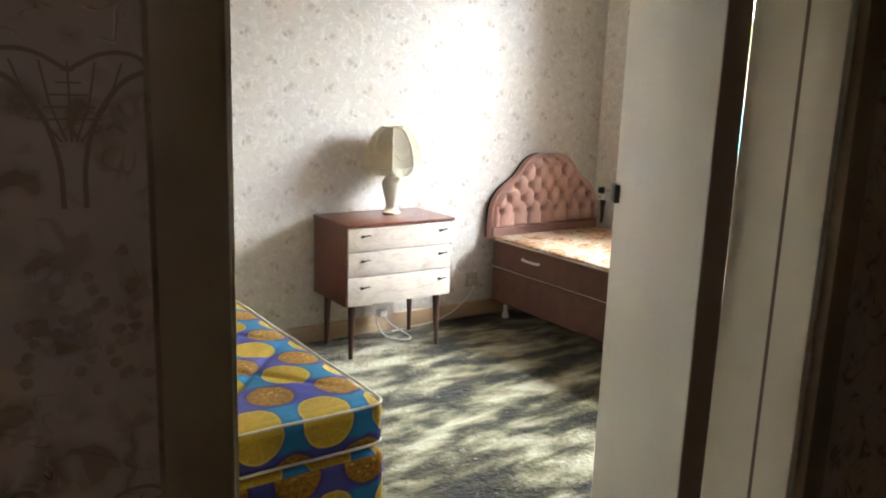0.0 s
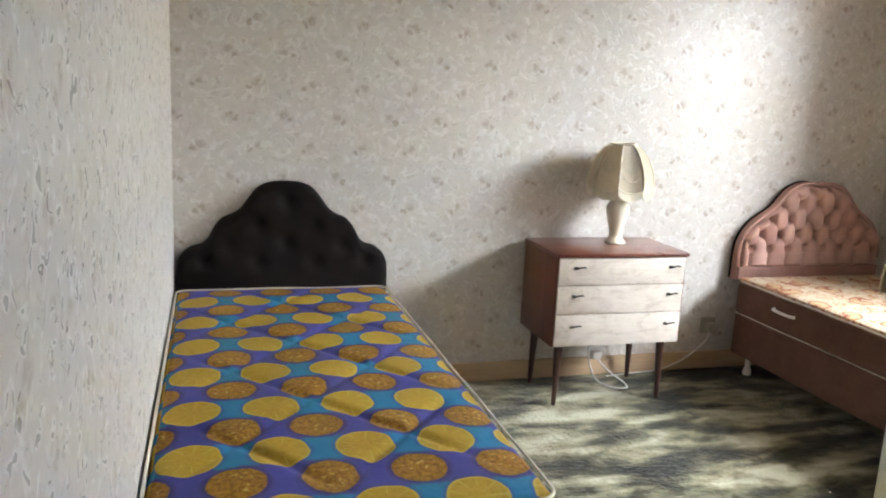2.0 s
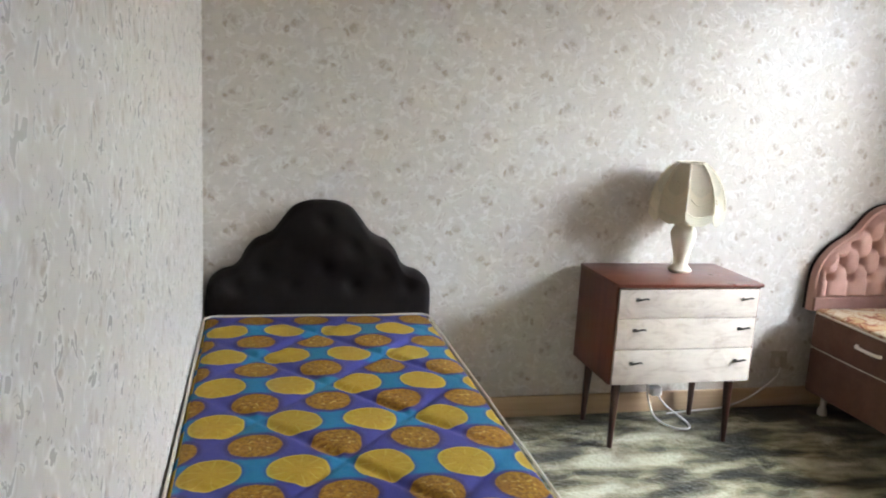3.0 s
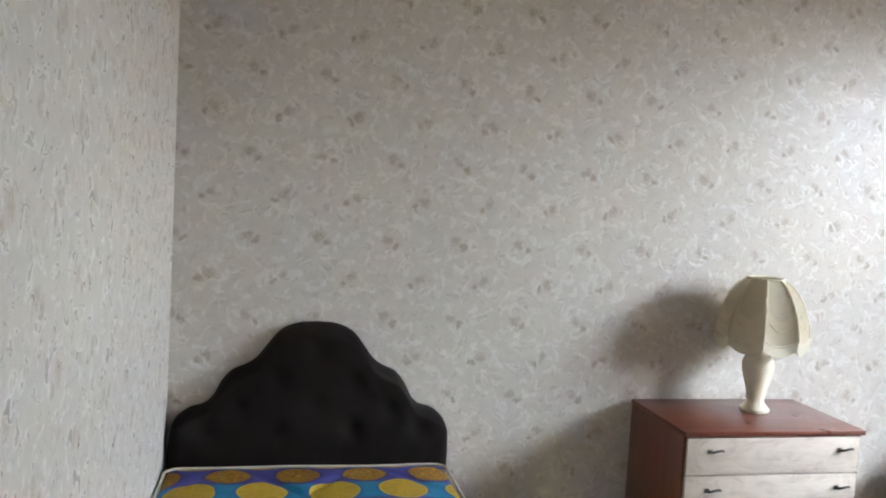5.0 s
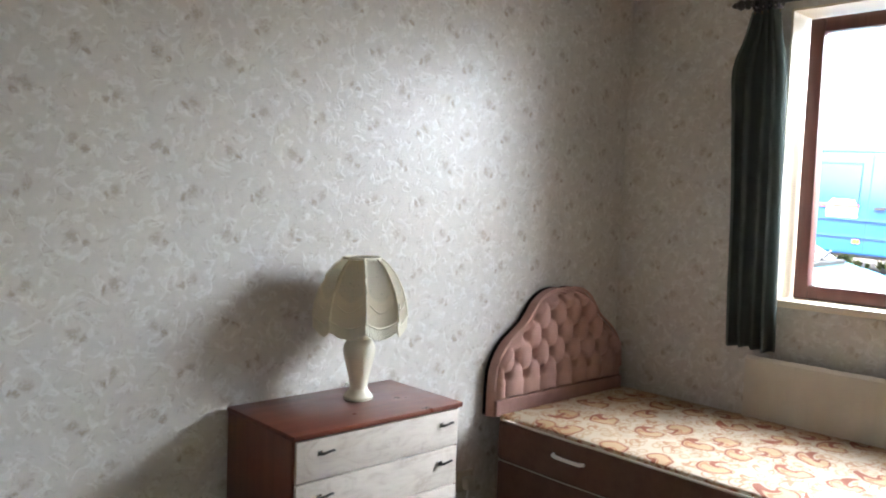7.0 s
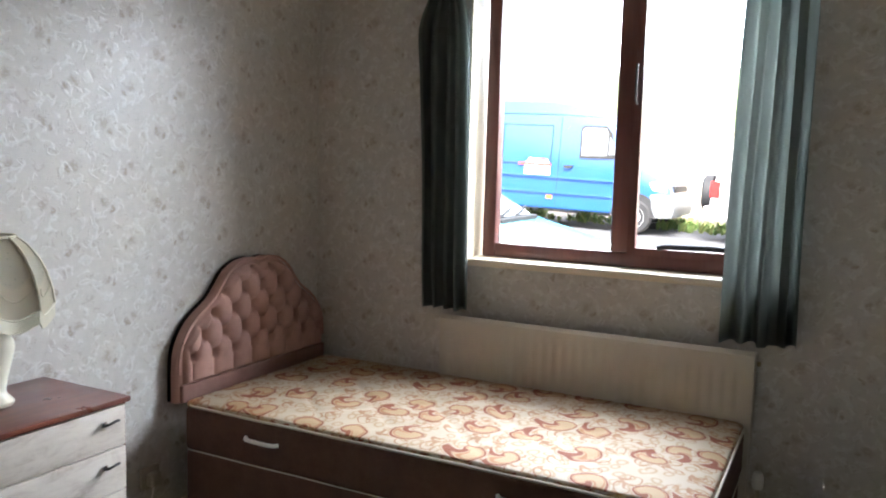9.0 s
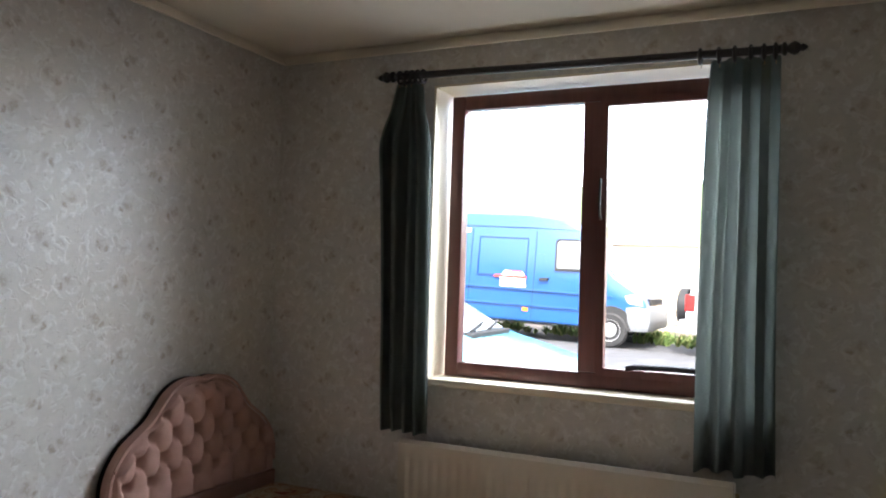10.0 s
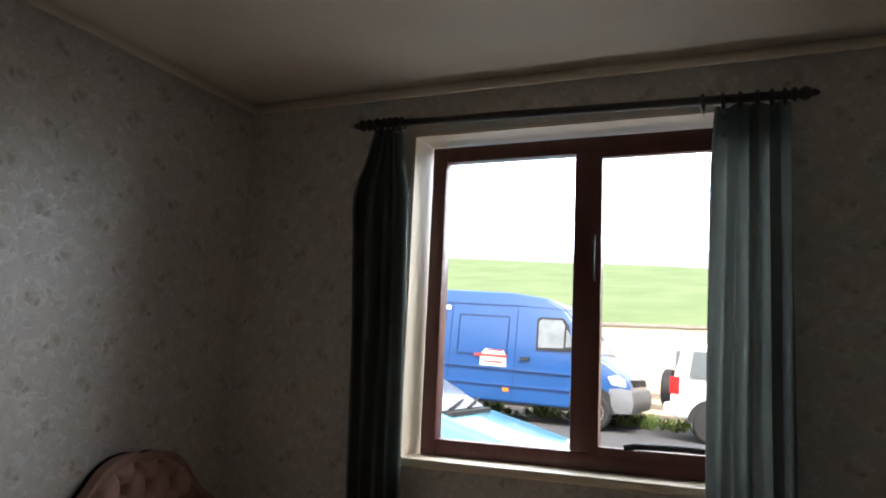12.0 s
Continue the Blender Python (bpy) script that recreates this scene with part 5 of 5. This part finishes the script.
    pane_on("door_handle", [(2.24, 1.2), (2.42, 1.19), (2.42, 1.24), (2.24, 1.25)], M_BLACK, 0.03, "black door handle")
    pane_on("side_marker", [(2.62, 0.56), (2.74, 0.56), (2.74, 0.63), (2.62, 0.63)], M_ORANGE, 0.02, "amber side marker")
    pane_on("roof_lettering", [(4.0, 2.1), (4.9, 2.1), (4.9, 2.18), (4.0, 2.18)], M_SIGNWHITE, 0.01, "white strip near the roof")
    sign = pane_on("sign", [(2.7, 1.03), (3.25, 1.03), (3.25, 1.24), (3.16, 1.36), (2.79, 1.34), (2.72, 1.23)], M_SIGNWHITE, 0.01, "white company sign panel")
    for y0, z0, y1, z1 in ((2.7, 1.2, 3.4, 1.26), (2.78, 1.09, 3.2, 1.13), (2.8, 1.32, 3.14, 1.35)):
        pane_on("sign_bar", [(y0, z0), (y1, z0 + 0.01), (y1 - 0.03, z1), (y0, z1)], M_SIGNRED, 0.014, "red bar on the sign")
    pane_on("headlamp", [(0.36, 0.84), (0.62, 0.87), (0.7, 1.0), (0.52, 1.05), (0.38, 0.97)], M_LENS, 0.012, "clear headlamp")
    part("bumper", placed(slab([(0.23, 0.36), (0.2, 0.55), (0.24, 0.78), (0.45, 0.82), (0.68, 0.78), (0.64, 0.5), (0.56, 0.33)], -0.015, 1.945, 0, 0.03, 2), m), M_BUMPER, v, "grey plastic front bumper")
    part("grille", placed(bbox((0.35, 0.27, 0.84), (1.58, 0.36, 0.97), 0.01, 1), m), M_BLACK, v)
    part("windscreen", placed(plate([(0.94, 1.42), (1.63, 2.24), (1.59, 2.2), (0.96, 1.38)], 0.14, 1.62), m), M_PALE_GLAZING, v, "sloping windscreen reflecting the sky")
    part("mirror", placed(bbox((-0.24, 1.26, 1.5), (-0.04, 1.36, 1.86), 0.03, 2), m), M_BLACK, v, "black door mirror")
    for y in (0.95, 4.5):
        # flat black half-disc in place of the shaded wheel well
        arch = [(y + 0.46 * math.cos(t), 0.34 + 0.46 * math.sin(t)) for t in [math.pi * i / 16 for i in range(17)]]
        part("wheel_arch", placed(plate(arch, -0.012, 0.06), m), M_BLACK, v)
        wheel(v, m, -0.04, y, 0.335)
        wheel(v, m, 1.75, y, 0.335)
    return v


van()


def off_roader():
    c = thing("off_road_car", "white off-road car with a spare wheel on its tail", "car")
    m = Matrix.Translation((15.5, 4.33, ground_z(15.5, 4.33))) @ Matrix.Rotation(math.pi, 4, "Z") @ Matrix.Translation((-1.7, 0, 0)) @ Matrix.Rotation(-math.atan(0.035), 4, "X")
    prof = [(0.0, 0.5), (-0.02, 0.75), (0.03, 1.1), (0.14, 1.62), (0.3, 1.72), (1.9, 1.72), (2.45, 1.15), (3.5, 1.02), (3.65, 0.75), (3.6, 0.42), (0.1, 0.4)]
    part("body", placed(slab(prof, 0.0, 1.7, 0.14, 0.05, 3, 1.05), m), M_WHITE_CAR, c, "white painted body", smooth=35)
    for y0, y1 in ((0.3, 1.0), (1.1, 1.95)):
        part("side_window", placed(plate([(y0, 1.12), (y1 + 0.1, 1.12), (y1 - (0.12 if y1 > 1.5 else 0), 1.58), (y0 + 0.05, 1.58)], 1.62, 0.09), m), M_GLAZING, c, "dark side window")
    part("rear_window", placed(bbox((0.25, 0.02, 1.15), (1.45, 0.1, 1.58), 0.02, 1), m), M_GLAZING, c, "dark rear window")
    part("rear_bumper", placed(bbox((-0.01, -0.12, 0.45), (1.71, 0.2, 0.66), 0.03, 2), m), M_WHITE_CAR, c)
    for x in (1.56, 0.02):
        part("tail_light", placed(bbox((x, -0.03, 0.82), (x + 0.15, 0.14, 1.12), 0.01, 1), m), M_RED, c, "red tail light")
    sp = lathe([(0.1, -0.02), (0.3, -0.02), (0.35, 0.03), (0.35, 0.17), (0.3, 0.21)], 28)
    bmesh.ops.transform(sp, matrix=m @ Matrix.Translation((0.9, -0.05, 0.88)) @ Matrix.Rotation(radians(90), 4, "X"), verts=sp.verts)
    part("spare_wheel", sp, M_BLACK, c, "black spare wheel")
    for y in (0.72, 2.95):
        # black half-disc plate stands for the shaded hollow round the wheel
        arch = [(y + 0.43 * math.cos(t), 0.34 + 0.43 * math.sin(t)) for t in [math.pi * i / 16 for i in range(17)]]
        part("wheel_arch", placed(plate(arch, 1.66, 0.06), m), M_BLACK, c)
        wheel(c, m, 1.54, y, 0.34)
        wheel(c, m, 0.0, y, 0.34)
    return c


off_roader()


def parked_car():
    c = thing("parked_car", "turquoise hatchback parked close outside the window", "car")
    m = Matrix.Translation((6.75, 3.92, ground_z(7.4, 4.0) - 0.0)) @ Matrix.Rotation(radians(4), 4, "Z")
    prof = [(0.03, 0.3), (0.0, 0.6), (0.08, 0.72), (0.5, 0.85), (0.8, 0.935), (0.98, 0.99), (1.85, 1.5), (3.1, 1.5), (3.7, 1.1), (3.85, 0.9), (3.85, 0.4), (3.7, 0.26)]
    part("body", placed(slab(prof, 0.0, 1.6, 0.24, 0.06, 4, 0.72), m), M_CAR, c, "turquoise painted body", smooth=40)
    part("windscreen", placed(slab([(0.93, 0.995), (1.8, 1.508), (1.86, 1.5), (1.0, 0.985)], 0.24, 1.36, 0.06, 0.004, 1, 1.1), m), M_PALE_GLAZING, c, "windscreen reflecting the sky")
    for x0, x1 in ((0.35, 0.95), (0.85, 1.4)):
        part("wiper", placed(rod([(x0, 0.91, 1.005), (x1, 1.0, 1.06)], 0.011, 6), m), M_BLACK, c, "black wiper blade")
    part("cowl", placed(bbox((0.26, 0.85, 0.94), (1.34, 0.94, 0.99), 0.008, 1), m), M_BLACK, c, "black scuttle grille")
    part("side_window", placed(plate([(1.5, 1.08), (2.9, 1.08), (2.7, 1.42), (2.0, 1.42)], 0.1, 0.1), m), M_GLAZING, c, "dark side window")
    for x in (0.06, 1.28):
        part("headlamp", placed(bbox((x, 0.0, 0.6), (x + 0.26, 0.14, 0.76), 0.03, 2), m), M_LENS, c, "clear headlamp")
    part("bumper", placed(slab([(-0.06, 0.3), (-0.08, 0.5), (0.0, 0.58), (0.3, 0.58), (0.3, 0.3)], -0.02, 1.62, 0, 0.03, 2), m), M_BUMPER, c)
    for y in (0.7, 3.1):
        wheel(c, m, -0.02, y, 0.29, 0.17)
        wheel(c, m, 1.45, y, 0.29, 0.17)
    return c


parked_car()


# ---- printed motifs of the hall paper ----
M_PRINT = plain("brown_print", (0.27, 0.18, 0.13), 0.6)
M_PRINT_ROSE = plain("faded_rose_print", (0.38, 0.255, 0.195), 0.6, vary=0.3, scale=60)


def flat_line(bm, pts, w, y):
    """A flat printed line on the wall's face."""
    v = [Vector(p) for p in pts]
    rows = []
    for i, p in enumerate(v):
        d = (v[min(i + 1, len(v) - 1)] - v[max(i - 1, 0)]).normalized()
        n = Vector((-d.y, d.x)) * w / 2
        rows.append((bm.verts.new((p.x + n.x, y, p.y + n.y)), bm.verts.new((p.x - n.x, y, p.y - n.y))))
    for a, b in zip(rows, rows[1:]):
        bm.faces.new((a[0], b[0], b[1], a[1]))


def hall_print():
    fan, rose = bmesh.new(), bmesh.new()
    rnd = random.Random(5)
    y = YH - 0.0008
    for c in range(5):
        for r in range(6):
            cx, cz = -0.086 - 0.21 * c, 0.333 + 0.32 * r + (0.16 if c % 2 else 0.0)
            for s in (-1, 1):
                arm = smooth_line([(cx + s * 0.007, cz, 0), (cx + s * 0.008, cz + 0.03, 0), (cx + s * 0.016, cz + 0.06, 0), (cx + s * 0.034, cz + 0.085, 0), (cx + s * 0.055, cz + 0.095, 0)], 5)
                flat_line(fan, [(p.x, p.y) for p in arm], 0.0035, y)
                brow = smooth_line([(cx, cz + 0.092, 0), (cx + s * 0.02, cz + 0.103, 0), (cx + s * 0.04, cz + 0.104, 0), (cx + s * 0.055, cz + 0.095, 0)], 4)
                flat_line(fan, [(p.x, p.y) for p in brow], 0.003, y)
            for i in range(5):
                a = -0.02 + 0.01 * i
                flat_line(fan, [(cx + a * 0.3, cz + 0.045), (cx + a * 1.2, cz + 0.07), (cx + a * 1.7, cz + 0.098)], 0.0016, y)
                flat_line(fan, [(cx - 0.02 + 0.004 * i, cz + 0.06 + 0.008 * i), (cx + 0.02 - 0.004 * i, cz + 0.06 + 0.008 * i)], 0.0014, y)
            for i in range(44):
                px, pz = cx + rnd.gauss(0, 0.028), cz - 0.09 + rnd.gauss(0, 0.022)
                q = [rose.verts.new((px + (0.0025 + 0.004 * rnd.random()) * math.cos(t), y, pz + 0.0045 * math.sin(t))) for t in [2 * math.pi * k / 7 for k in range(7)]]
                rose.faces.new(q)
    return fan, rose


fan, rose = hall_print()
hall_wall = bpy.data.objects["wall_hall"]
tagged(part("printed_trellis", fan, M_PRINT, hall_wall, "brown printed trellis fans"), kind="stuff")
tagged(part("printed_flowers", rose, M_PRINT_ROSE, hall_wall, "faded printed flower sprays"), kind="stuff")
